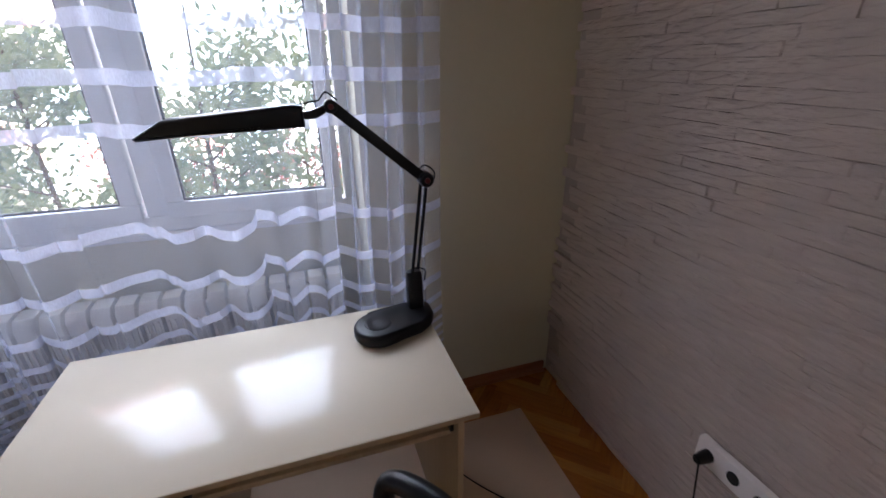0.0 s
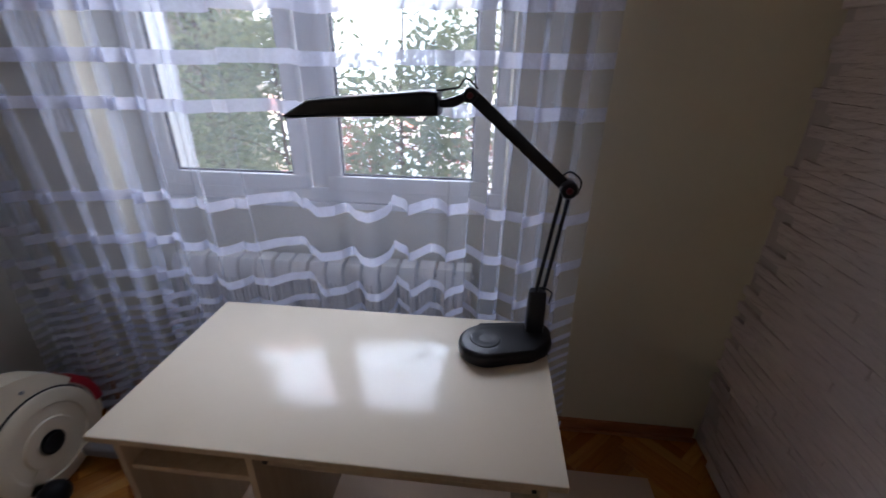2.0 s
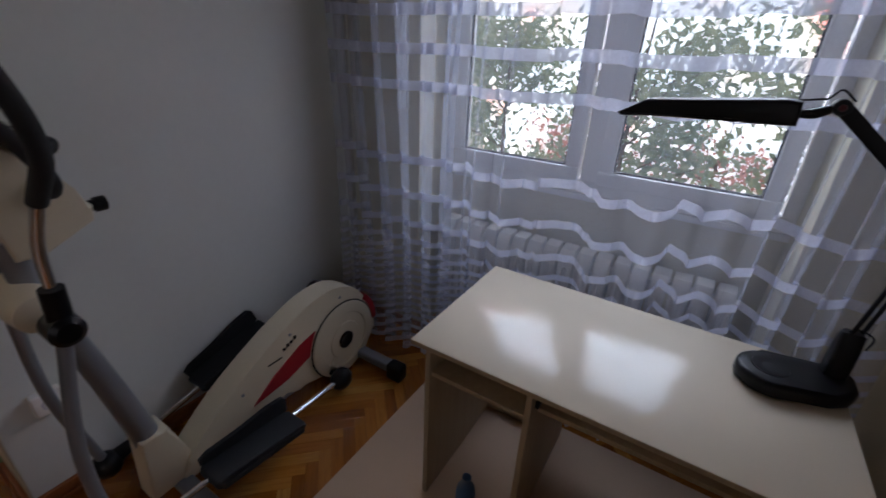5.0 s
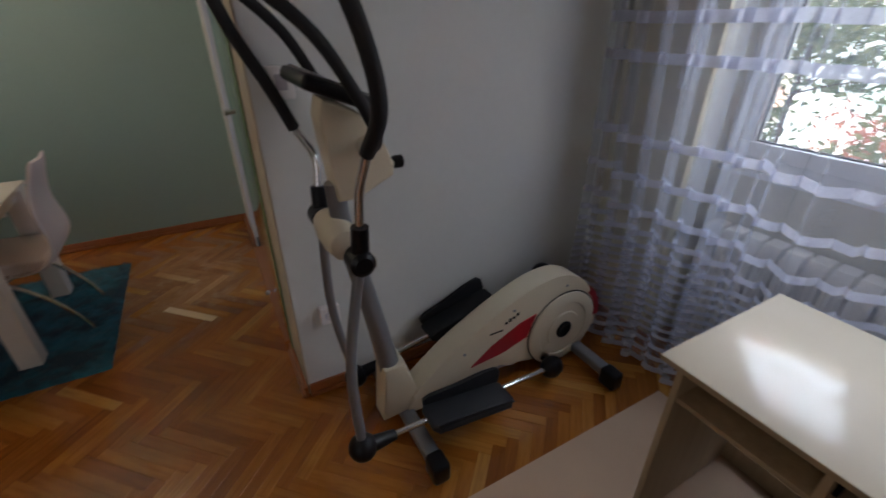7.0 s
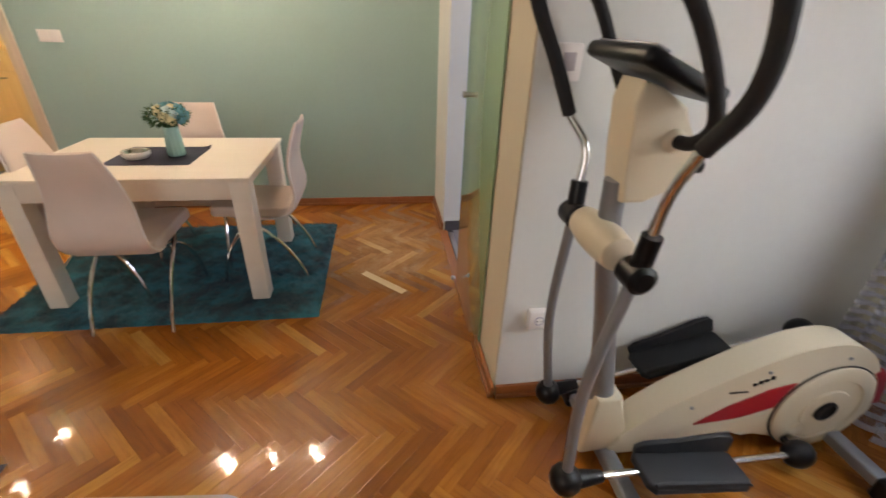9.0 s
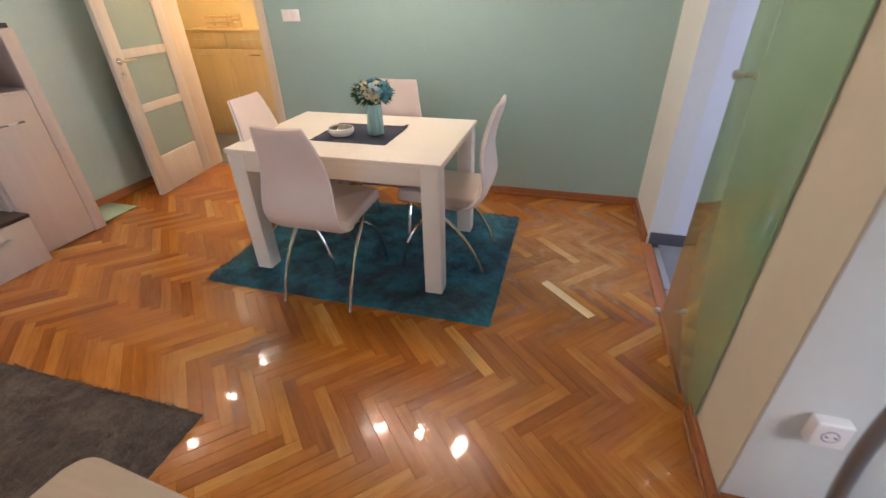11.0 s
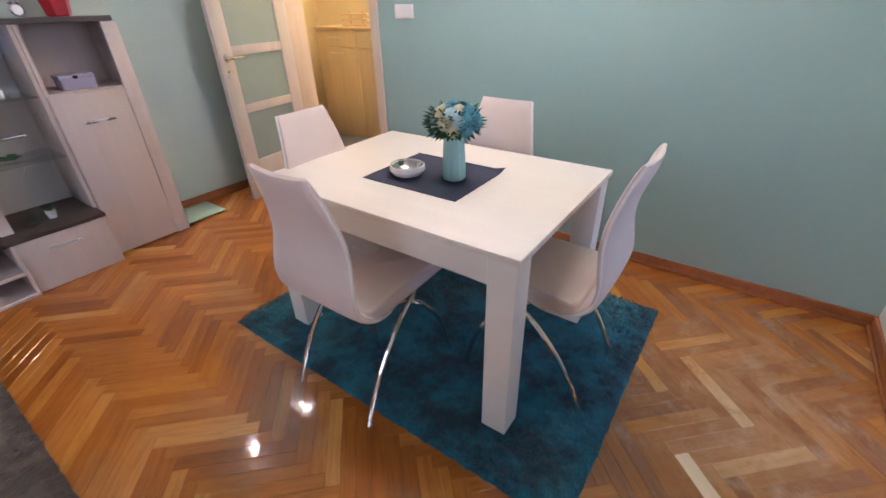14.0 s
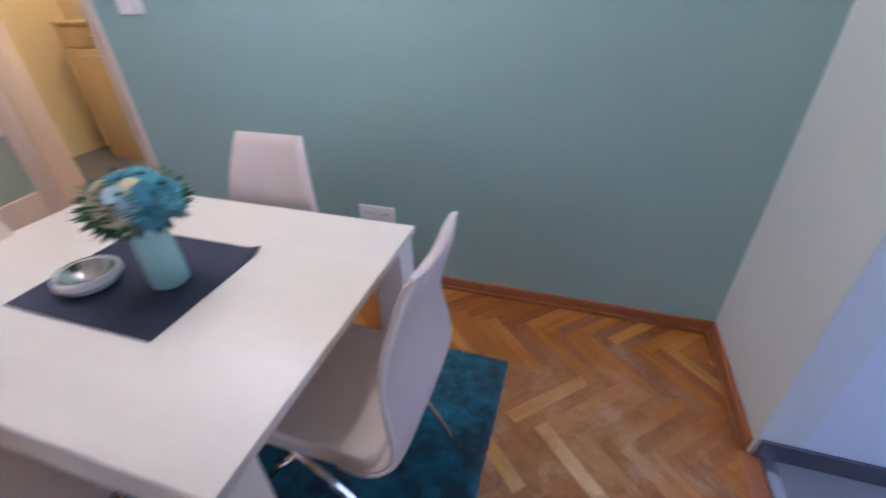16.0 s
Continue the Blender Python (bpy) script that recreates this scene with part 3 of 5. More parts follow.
def cloth_point(u, z):
    """u runs along the cloth from 0 to 1; folds are tight at the gathered end and loose in the middle."""
    x = CX0 + (CX1 - CX0) * (u ** 1.25)
    low = max(0.0, 1.0 - z / 2.4)
    ph = 2 * math.pi * (17 * u + 0.45 * math.sin(5.3 * u + 0.6) + 0.30 * math.sin(13.0 * u + 2.0 * low))
    amp = 0.030 + 0.010 * math.sin(9 * u + 1) + 0.012 * low
    sway = 0.020 * math.sin(3.1 * u + 2.2 * z) * low
    flare = 1.0 + 0.02 * low
    xx = CX0 + (x - CX0) * flare + 0.030 * math.sin(2 * ph + 0.8) * (0.6 + 0.5 * math.sin(7 * u))
    return Vector((xx + sway, CY + amp * math.sin(ph) + 0.010 * math.sin(2.3 * ph + z * 2) * (0.4 + low), z))


def cloth(bm, z0, z1, nz, nu=330, off=0.0, droop=0.0):
    grid = []
    for k in range(nz + 1):
        z = z0 + (z1 - z0) * k / nz
        row = []
        for i in range(nu + 1):
            u = i / nu
            p = cloth_point(u, z)
            q = (u + 0.012 * math.sin(19 * u)) * 9
            k, f = int(q), q - int(q)
            step = math.sin(k * 2.7 + 1.0) + (math.sin(k * 2.7 + 3.7) - math.sin(k * 2.7 + 1.0)) * max(0.0, (f - 0.90) / 0.10)
            dz = droop * (1.25 * step - 0.45 * math.sin(math.pi * f))
            row.append(bm.verts.new((p.x, p.y + off, p.z + dz)))
        grid.append(row)
    for a, c in zip(grid, grid[1:]):
        for i in range(nu):
            bm.faces.new((a[i], a[i + 1], c[i + 1], c[i]))
    return bm


curtain = thing("curtain", (-0.36, CY, 0.0), "white sheer net curtain with woven horizontal bands, hanging in folds", "curtain")
part("net", cloth(bmesh.new(), 0.03, 2.46, 26), M_SHEER, curtain)
BANDS = [(2.28, 0.045), (2.14, 0.045), (2.00, 0.045), (1.86, 0.045), (1.72, 0.045), (1.575, 0.042), (1.43, 0.040), (1.11, 0.036), (0.94, 0.034), (0.795, 0.032), (0.70, 0.026), (0.635, 0.022)]
BANDS += [(0.585 - 0.043 * i, 0.017) for i in range(9)] + [(0.175, 0.022), (0.115, 0.024), (0.050, 0.030)]
for zc, hh in BANDS:
    dr = 0.016 if zc > 0.6 and zc < 1.2 else (0.010 if zc < 0.6 else 0.0035)
    part("band", cloth(bmesh.new(), zc - hh / 2, zc + hh / 2, 2, off=-0.0018, droop=dr), M_BAND, curtain, "denser woven white band")
b = bmesh.new()
tube(b, [(-1.58, CY, 2.49), (1.40, CY, 2.49)], 0.014, 12, False)
lone("curtain_rail", b, M_METAL, "round metal curtain rail under the ceiling", "curtain rail", (0, CY, 2.49))

# ---- radiator ----
rad = thing("radiator", (-0.3, 1.97, 0.10), "cream enamelled sectional radiator under the window", "radiator")
RX0, RN, RP = -0.98, 17, 0.081
for i in range(RN):
    x = RX0 + i * RP
    b = bmesh.new()
    slab(b, [(1.925, 0.10), (1.920, 0.71), (1.945, 0.745), (2.015, 0.750), (2.03, 0.72), (2.03, 0.10)], x + 0.004, x + RP - 0.010, "x", 0.004, 2)
    for zz in (0.22, 0.68):
        box(b, x - 0.004, x + RP, 1.955, 1.995, zz - 0.02, zz + 0.02)
    for k in range(3):
        box(b, x + 0.012 + k * 0.022, x + 0.020 + k * 0.022, 1.912, 1.926, 0.13, 0.66, 0.002, 1)
    part("section", b, M_RADIATOR, rad)
b = bmesh.new()
tube(b, [(RX0 - 0.01, 1.97, 0.20), (RX0 - 0.10, 1.97, 0.20), (RX0 - 0.10, 1.98, 0.0)], 0.011, 10, False)
part("pipe", b, M_RADIATOR, rad)

# ---- desk ----
desk = thing("desk", (0.07, 1.29, 0.0), "cream laminate writing desk with beech boards and an open side bay", "desk")
DX0, DX1, DY0, DY1, DZ = -0.505, 0.648, 0.980, 1.598, 0.742
part("desktop", boxed(DX0, DX1, DY0, DY1, DZ - 0.018, DZ, 0.002), M_DESK, desk)
part("edge_band", boxed(DX0 + 0.002, DX1 - 0.002, DY0 - 0.0015, DY0, DZ - 0.017, DZ - 0.002), M_DESK_SIDE, desk)
for x in (DX0 + 0.045, -0.112, DX1 - 0.055):
    part("side_panel", boxed(x, x + 0.018, DY0 + 0.02, DY1 - 0.03, 0.018, DZ - 0.019, 0.001), M_DESK_SIDE, desk)
part("shelf", boxed(DX0 + 0.064, -0.113, DY0 + 0.03, DY1 - 0.05, 0.600, 0.616, 0.001), M_DESK_SIDE, desk)
part("back_panel", boxed(-0.093, DX1 - 0.056, DY1 - 0.080, DY1 - 0.064, 0.36, DZ - 0.020, 0.001), M_DESK_SIDE, desk)
part("back_panel", boxed(DX0 + 0.064, -0.113, DY1 - 0.066, DY1 - 0.050, 0.617, DZ - 0.020, 0.001), M_DESK_SIDE, desk)
part("keyboard_tray", boxed(-0.085, DX1 - 0.065, DY0 + 0.06, DY1 - 0.12, 0.625, 0.641, 0.001), M_DESK_SIDE, desk)
part("tray_runner", boxed(-0.092, -0.080, DY0 + 0.05, DY1 - 0.12, 0.642, 0.675, 0.001), M_BLACK, desk)
part("tray_runner", boxed(DX1 - 0.068, DX1 - 0.057, DY0 + 0.05, DY1 - 0.12, 0.642, 0.675, 0.001), M_BLACK, desk)
part("foot_rail", boxed(DX0 + 0.064, -0.113, DY1 - 0.066, DY1 - 0.050, 0.018, 0.10, 0.001), M_DESK_SIDE, desk)

b = bmesh.new()
lathe(b, [(0.030, 0.018), (0.034, 0.022), (0.035, 0.17), (0.030, 0.20), (0.016, 0.225), (0.016, 0.25), (0.012, 0.252)], (-0.27, 0.99, 0), 20)
lone("bottle", b, M_BLUE, "blue plastic bottle standing under the desk", "bottle", (-0.27, 0.99, 0.018))

b = boxed(-0.79, 1.155, 0.16, 1.615, 0.001, 0.016, 0.005)
lone("floor_mat", b, M_MAT, "beige low-pile mat lying under the desk", "rug", (0.18, 0.9, 0.0))

# desk lamp
lampo = thing("desk_lamp", (0.60, 1.50, DZ), "black articulated desk lamp with a long fluorescent head", "desk lamp")
b = bmesh.new()
base = [(0.458 + 0.086 * math.cos(radians(k)), 1.420 + 0.086 * math.sin(radians(k))) for k in range(105, 291, 15)]
base += [(0.600, 1.385), (0.640, 1.405), (0.660, 1.440), (0.662, 1.500), (0.650, 1.530), (0.620, 1.545)]
slab(b, base, DZ + 0.001, DZ + 0.048, "z", 0.014, 3)
part("base", b, M_BLACK, lampo)
b = bmesh.new()
lathe(b, [(0.050, 0.044), (0.046, 0.050), (0.034, 0.051), (0.020, 0.048)], (0.455, 1.425, DZ), 24)
part("base_dish", b, M_BLACK, lampo)
b = bmesh.new()
slab(b, [(1.470, DZ + 0.03), (1.535, DZ + 0.03), (1.532, DZ + 0.13), (1.518, DZ + 0.185), (1.490, DZ + 0.185), (1.476, DZ + 0.13)], 0.580, 0.636, "x", 0.012, 3)
part("yoke", b, M_BLACK, lampo)
EL, HD = Vector((0.652, 1.49, 1.262)), Vector((0.380, 1.47, 1.495))
P0 = Vector((0.612, 1.505, 0.905))
for dy in (-0.011, 0.011):
    part("lower_arm", tube(bmesh.new(), [P0 + Vector((dy * 1.2, dy, 0)), EL + Vector((dy * 1.2, dy, 0))], 0.006, 8, False), M_BLACK, lampo)
part("upper_arm", slab(turned(bmesh.new(), Matrix()), [(EL.x + 0.012, EL.z + 0.010), (EL.x - 0.012, EL.z - 0.012), (HD.x - 0.010, HD.z - 0.010), (HD.x + 0.012, HD.z + 0.014)], 1.474, 1.492, "y", 0.002), M_BLACK, lampo)
b = bmesh.new()
lathe(b, [(0.020, -0.028), (0.024, -0.022), (0.024, 0.022), (0.020, 0.028)], EL + Vector((0, -0.012, 0)), 18, "y")
part("elbow_joint", b, M_BLACK, lampo)
part("elbow_cap", lathe(bmesh.new(), [(0.008, -0.043), (0.009, -0.041), (0.009, -0.038)], EL + Vector((0, -0.002, 0)), 16, "y"), M_DARK_RED, lampo, "dark red joint cap")
b = bmesh.new()
lathe(b, [(0.016, -0.022), (0.019, -0.018), (0.019, 0.018), (0.016, 0.022)], HD + Vector((0, 0.008, 0)), 18, "y")
tube(b, [HD + Vector((-0.005, 0.01, 0)), HD + Vector((-0.045, 0.0, -0.018)), HD + Vector((-0.09, -0.01, -0.022))], [0.010, 0.013, 0.008], 10)
part("head_joint", b, M_BLACK, lampo)
part("head_cap", lathe(bmesh.new(), [(0.007, -0.019), (0.008, -0.017), (0.008, -0.012)], HD + Vector((0, 0.002, 0)), 16, "y"), M_DARK_RED, lampo, "dark red joint cap")
HA, HB = Vector((0.305, 1.462, 1.474)), Vector((-0.090, 1.480, 1.456))
hx = (HB - HA)
ang = math.degrees(math.atan2(hx.y, hx.x))
hm = Matrix.Translation(HA) @ Euler((0, math.atan2(-hx.z, Vector((hx.x, hx.y)).length), math.atan2(hx.y, hx.x))).to_matrix().to_4x4()
L = hx.length
b = bmesh.new()
slab(b, [(0.0, -0.026), (0.0, 0.030), (0.03, 0.034), (L - 0.055, 0.020), (L + 0.02, -0.018), (L + 0.01, -0.026), (0.12, -0.014), (0.11, -0.026)], -0.048, 0.048, "y", 0.010)
part("lamp_head", turned(b, hm), M_BLACK, lampo)
part("tube_cover", turned(boxed(0.13, L - 0.02, -0.040, 0.040, -0.024, -0.018, 0.002), hm), M_SOCKET, lampo, "white fluorescent tube cover")
for q, w in ((EL, 0.030), (Vector((0.615, 1.50, 0.905)), 0.022)):
    part("cable_loop", tube(bmesh.new(), [q + Vector((-0.03, 0.0, 0.012)), q + Vector((0.0, 0.0, w + 0.012)), q + Vector((0.034, 0.0, 0.018)), q + Vector((0.030, 0.0, -0.02))], 0.0028, 6), M_BLACK, lampo)
part("cable", tube(bmesh.new(), [HA + Vector((-0.01, 0, 0.030)), HA + Vector((0.03, 0, 0.036)), HD + Vector((-0.03, 0, 0.018)), HD + Vector((-0.01, 0, 0.038)), HD + Vector((0.02, 0, 0.015))], 0.0028, 6), M_BLACK, lampo)

b = bmesh.new()
tube(b, [(0.665, 1.52, 0.70), (0.668, 1.50, 0.40), (0.675, 1.46, 0.08), (0.74, 1.36, 0.021), (0.86, 1.20, 0.021), (1.02, 1.05, 0.021), (1.12, 0.92, 0.021), (1.22, 0.80, 0.021), (1.30, 0.79, 0.22), (1.345, 0.843, 0.455)], 0.003, 6)
lone("power_cable", b, M_BLACK, "thin dark power cable trailing over the mat to the wall outlet", "cable", (0.95, 1.1, 0.0))
out = thing("power_outlet", (XE - 0.03, 0.66, 0.455), "white five-gang wall outlet block with a black plug", "outlet")
part("plate", boxed(XE - 0.040, XE - 0.012, 0.43, 0.888, 0.410, 0.500, 0.005), M_SOCKET, out)
for k in range(5):
    y = 0.843 - k * 0.086
    # Flat dark discs on the plate in place of shaded hollows.
    part("recess", lathe(bmesh.new(), [(0.019, -0.0015), (0.021, 0.0), (0.021, 0.003)], (XE - 0.0405, y, 0.455), 18, "x"), M_SLOT if k else M_BLACK, out)
part("plug", lathe(bmesh.new(), [(0.010, -0.05), (0.016, -0.045), (0.021, -0.012), (0.021, -0.002)], (XE - 0.041, 0.843, 0.455), 16, "x"), M_BLACK, out, "black plug")

# office chair beside the desk
oc = thing("office_chair", (0.21, 0.51, 0.0), "black office chair with a looped open backrest, turned beside the desk", "office chair")
oc_m = pose(0.21, 0.51, 0, 0, 0, -60)
b = bmesh.new()
tube(b, [(-0.16, 0.26, 0.62), (-0.195, 0.275, 0.70), (-0.185, 0.290, 0.79), (-0.10, 0.300, 0.825), (0.0, 0.302, 0.832), (0.10, 0.300, 0.825), (0.185, 0.290, 0.79), (0.195, 0.275, 0.70), (0.16, 0.26, 0.62), (0.0, 0.25, 0.59), (-0.16, 0.26, 0.62)], 0.024, 12)
part("backrest_frame", turned(b, oc_m), M_BLACK, oc)
part("back_stem", turned(tube(bmesh.new(), [(0, 0.245, 0.60), (0, 0.27, 0.48), (0, 0.18, 0.41), (0, 0.05, 0.41)], 0.018, 8), oc_m), M_BLACK, oc)
part("seat", turned(boxed(-0.21, 0.21, -0.21, 0.20, 0.42, 0.48, 0.028, 4), oc_m), M_RUBBER, oc)
part("column", turned(lathe(bmesh.new(), [(0.025, 0.09), (0.025, 0.42)], (0, 0, 0), 14), oc_m), M_BLACK, oc)
for k in range(5):
    a = 2 * math.pi * k / 5 + 0.3
    part("leg", turned(tube(bmesh.new(), [(0, 0, 0.12), (0.22 * math.cos(a), 0.22 * math.sin(a), 0.085)], [0.022, 0.014], 8, False), oc_m), M_BLACK, oc)
    part("castor", turned(ball(bmesh.new(), (0.225 * math.cos(a), 0.225 * math.sin(a), 0.045), 0.028, (1, 1, 1), 10, 7), oc_m), M_BLACK, oc)

# ---- elliptical trainer ----
et = thing("elliptical_trainer", (-1.26, 1.0, 0.0), "cream and black elliptical trainer with red trim standing along the wall", "elliptical trainer")
XN, XF = -1.195, -1.305
# the hood narrows towards the column
prof = [(0.50, 0.07), (0.515, 0.14), (0.59, 0.215), (0.72, 0.315), (0.88, 0.405), (1.03, 0.475), (1.18, 0.522), (1.33, 0.520), (1.46, 0.445), (1.55, 0.30), (1.575, 0.18), (1.54, 0.09), (1.40, 0.06), (1.15, 0.07), (1.02, 0.13), (0.83, 0.11), (0.62, 0.07)]
sm = smooth_line([(0, a, c) for a, c in prof + prof[:1]], 4)[:-1]
part("housing", slab(bmesh.new(), [(p.y, p.z) for p in sm], XF, XN, "x", 0.022, 4), M_CREAM, et)
DC = (1.340, 0.215)
part("disc", lathe(bmesh.new(), [(0.205, 0.0), (0.205, 0.010), (0.196, 0.016), (0.150, 0.016), (0.146, 0.012), (0.10, 0.012), (0.096, 0.018), (0.03, 0.018)], (XN, DC[0], DC[1]), 40, "x"), M_CREAM, et, "round cream crank disc")
part("disc", lathe(bmesh.new(), [(0.205, 0.0), (0.205, -0.010), (0.196, -0.016), (0.03, -0.016)], (XF, DC[0], DC[1]), 32, "x"), M_CREAM, et)
part("disc_hub", lathe(bmesh.new(), [(0.046, 0.017), (0.046, 0.024), (0.036, 0.026), (0.03, 0.022)], (XN, DC[0], DC[1]), 24, "x"), M_BLACK, et)
# Solid dark ring in place of the shade round the disc's edge.
part("disc_shadow_gap", lathe(bmesh.new(), [(0.212, 0.0), (0.212, 0.003), (0.206, 0.003)], (XN, DC[0], DC[1]), 40, "x"), M_SLOT, et)
b = bmesh.new()
slab(b, [(0.81, 0.190), (0.92, 0.270), (1.07, 0.340), (1.165, 0.362), (1.140, 0.31), (1.120, 0.245), (0.99, 0.205)], XN, XN + 0.004, "x")
part("red_flash", b, M_RED, et, "red decorative flash")
b = bmesh.new()
ring = [(DC[0] + 0.218 * math.cos(a), DC[1] + 0.218 * math.sin(a)) for a in [0.0 + k * 0.1 for k in range(9)]]
ring += [(DC[0] + 0.250 * math.cos(a), DC[1] + 0.250 * math.sin(a)) for a in [0.8 - k * 0.1 for k in range(9)]]
slab(b, ring, XF + 0.02, XN + 0.003, "x")
part("red_tail", b, M_RED, et, "red rear trim")
b = bmesh.new()
for k, (yy, zz) in enumerate(((0.985, 0.365), (1.005, 0.372), (1.025, 0.381), (1.045, 0.390))):
    box(b, XN, XN + 0.003, yy, yy + 0.014, zz, zz + (0.016 if k % 2 else 0.012))
box(b, XN, XN + 0.003, 0.905, 0.975, 0.335, 0.341)
part("printed_mark", b, M_BLACK, et, "small black printed mark")
for yy, zz in ((0.775, 0.280), (1.030, 0.425), (1.335, 0.462)):
    part("screw", lathe(bmesh.new(), [(0.007, 0.0), (0.007, 0.004), (0.004, 0.004)], (XN, yy, zz), 10, "x"), M_STEEL, et)
for yy, x0, x1 in ((0.50, -1.56, -0.885), (1.45, -1.56, -0.895)):
    part("stabiliser", boxed(x0 + 0.05, x1 - 0.05, yy - 0.03, yy + 0.03, 0.035, 0.085, 0.012, 3), M_STEEL, et)
    for xc in (x0, x1 - 0.09):
        part("end_cap", boxed(xc, xc + 0.09, yy - 0.036, yy + 0.036, 0.0, 0.092, 0.015, 3), M_BLACK, et)
part("frame_beam", boxed(XF + 0.03, XN - 0.03, 0.47, 1.48, 0.07, 0.11, 0.008), M_STEEL, et)
b = bmesh.new()
tube(b, [(-1.26, 0.475, 0.16), (-1.26, 0.455, 0.30), (-1.26, 0.40, 0.62), (-1.26, 0.335, 0.95), (-1.26, 0.32, 1.12)], [0.050, 0.044, 0.036, 0.032, 0.032], 16)
part("column", b, M_STEEL, et, "grey enamelled steel upright column")
part("column_socket", slab(bmesh.new(), [(0.395, 0.07), (0.415, 0.34), (0.505, 0.345), (0.545, 0.20), (0.565, 0.08)], -1.315, -1.205, "x", 0.012, 3), M_CREAM, et)
part("axle_cover", lathe(bmesh.new(), [(0.030, -0.115), (0.048, -0.105), (0.056, -0.04), (0.056, 0.04), (0.048, 0.105), (0.030, 0.115)], (-1.25, 0.305, 0.955), 24, "x"), M_CREAM, et)
# console mast head
b = bmesh.new()
slab(b, [(0.318, 1.072), (0.303, 1.20), (0.288, 1.32), (0.302, 1.372), (0.352, 1.358), (0.430, 1.312), (0.462, 1.22), (0.503, 1.170), (0.497, 1.130), (0.375, 1.072)], -1.318, -1.202, "x", 0.013, 3)
part("mast_head", b, M_CREAM, et)
part("tension_knob", lathe(bmesh.new(), [(0.016, 0.0), (0.016, 0.030), (0.021, 0.032), (0.021, 0.058), (0.014, 0.062)], (-1.26, 0.49, 1.155), 14, "y"), M_BLACK, et)
b = bmesh.new()
cmat = pose(-1.26, 0.345, 1.388, -22)
box(b, -0.145, 0.145, -0.115, 0.115, -0.020, 0.020, 0.016, 3)
part("console", turned(b, cmat), M_BLACK, et)
part("console_screen", turned(boxed(-0.09, 0.09, -0.05, 0.095, 0.021, 0.024, 0.001), cmat), paint("dark_screen", (0.03, 0.035, 0.04), 0.12, coat=0.5), et, "dark grey display")
part("console_trim", turned(boxed(-0.130, 0.130, -0.100, -0.062, 0.0205, 0.027, 0.004), cmat), M_STEEL, et, "silver console strip")
# fixed handlebars
for s in (-1, 1):
    cx = -1.26
    b = bmesh.new()
    tube(b, [(cx + s * 0.055, 0.41, 1.235), (cx + s * 0.12, 0.415, 1.245), (cx + s * 0.185, 0.40, 1.30), (cx + s * 0.20, 0.35, 1.40), (cx + s * 0.185, 0.27, 1.53), (cx + s * 0.15, 0.16, 1.63), (cx + s * 0.10, 0.10, 1.66)], 0.0165, 12)
    part("fixed_grip", b, M_FOAM, et)
    part("grip_collar", lathe(bmesh.new(), [(0.030, 0.0), (0.030, 0.02), (0.022, 0.028)], (cx + s * 0.045 - (0 if s > 0 else 0.028), 0.41, 1.235), 16, "x"), M_CREAM, et)
# moving arms
ARMS = {
    1: dict(foot=(-1.035, 0.250, 0.200), pivot=(-1.085, 0.325, 0.930), foam=(-1.03, 0.355, 1.258), mid=(-1.06, 0.335, 1.15), bend=(-0.965, 0.372, 1.375), top=(-0.935, 0.335, 1.53), end=(-0.945, 0.24, 1.78)),
    -1: dict(foot=(-1.475, 0.365, 0.110), pivot=(-1.42, 0.300, 0.950), foam=(-1.52, 0.275, 1.237), mid=(-1.455, 0.315, 1.15), bend=(-1.535, 0.215, 1.38), top=(-1.545, 0.130, 1.56), end=(-1.535, 0.06, 1.80)),
}
for s, a in ARMS.items():
    f, p = Vector(a["foot"]), Vector(a["pivot"])
    mid = f.lerp(p, 0.5) + Vector((0, -0.035, 0))
    part("swing_arm", tube(bmesh.new(), [f, mid, p], 0.0175, 12), M_STEEL, et, "grey enamelled swing arm")
    part("pivot_ball", ball(bmesh.new(), f, 0.052), M_BLACK, et)
    part("pivot_hub", lathe(bmesh.new(), [(0.026, -0.042), (0.040, -0.032), (0.040, 0.032), (0.026, 0.042)], p, 18, "x"), M_BLACK, et)
    part("sleeve", tube(bmesh.new(), [p + Vector((0, 0, -0.03)), p + (Vector(a["mid"]) - p) * 0.52], [0.028, 0.026], 14, False), M_BLACK, et)
    part("upper_tube", tube(bmesh.new(), [p + (Vector(a["mid"]) - p) * 0.4, Vector(a["mid"]), Vector(a["foam"])], 0.0135, 12), M_CHROME, et, "chrome upper tube")
    part("foam_grip", tube(bmesh.new(), [Vector(a["foam"]), Vector(a["bend"]), Vector(a["top"]), Vector(a["end"])], 0.0205, 14), M_FOAM, et, "black foam grip")
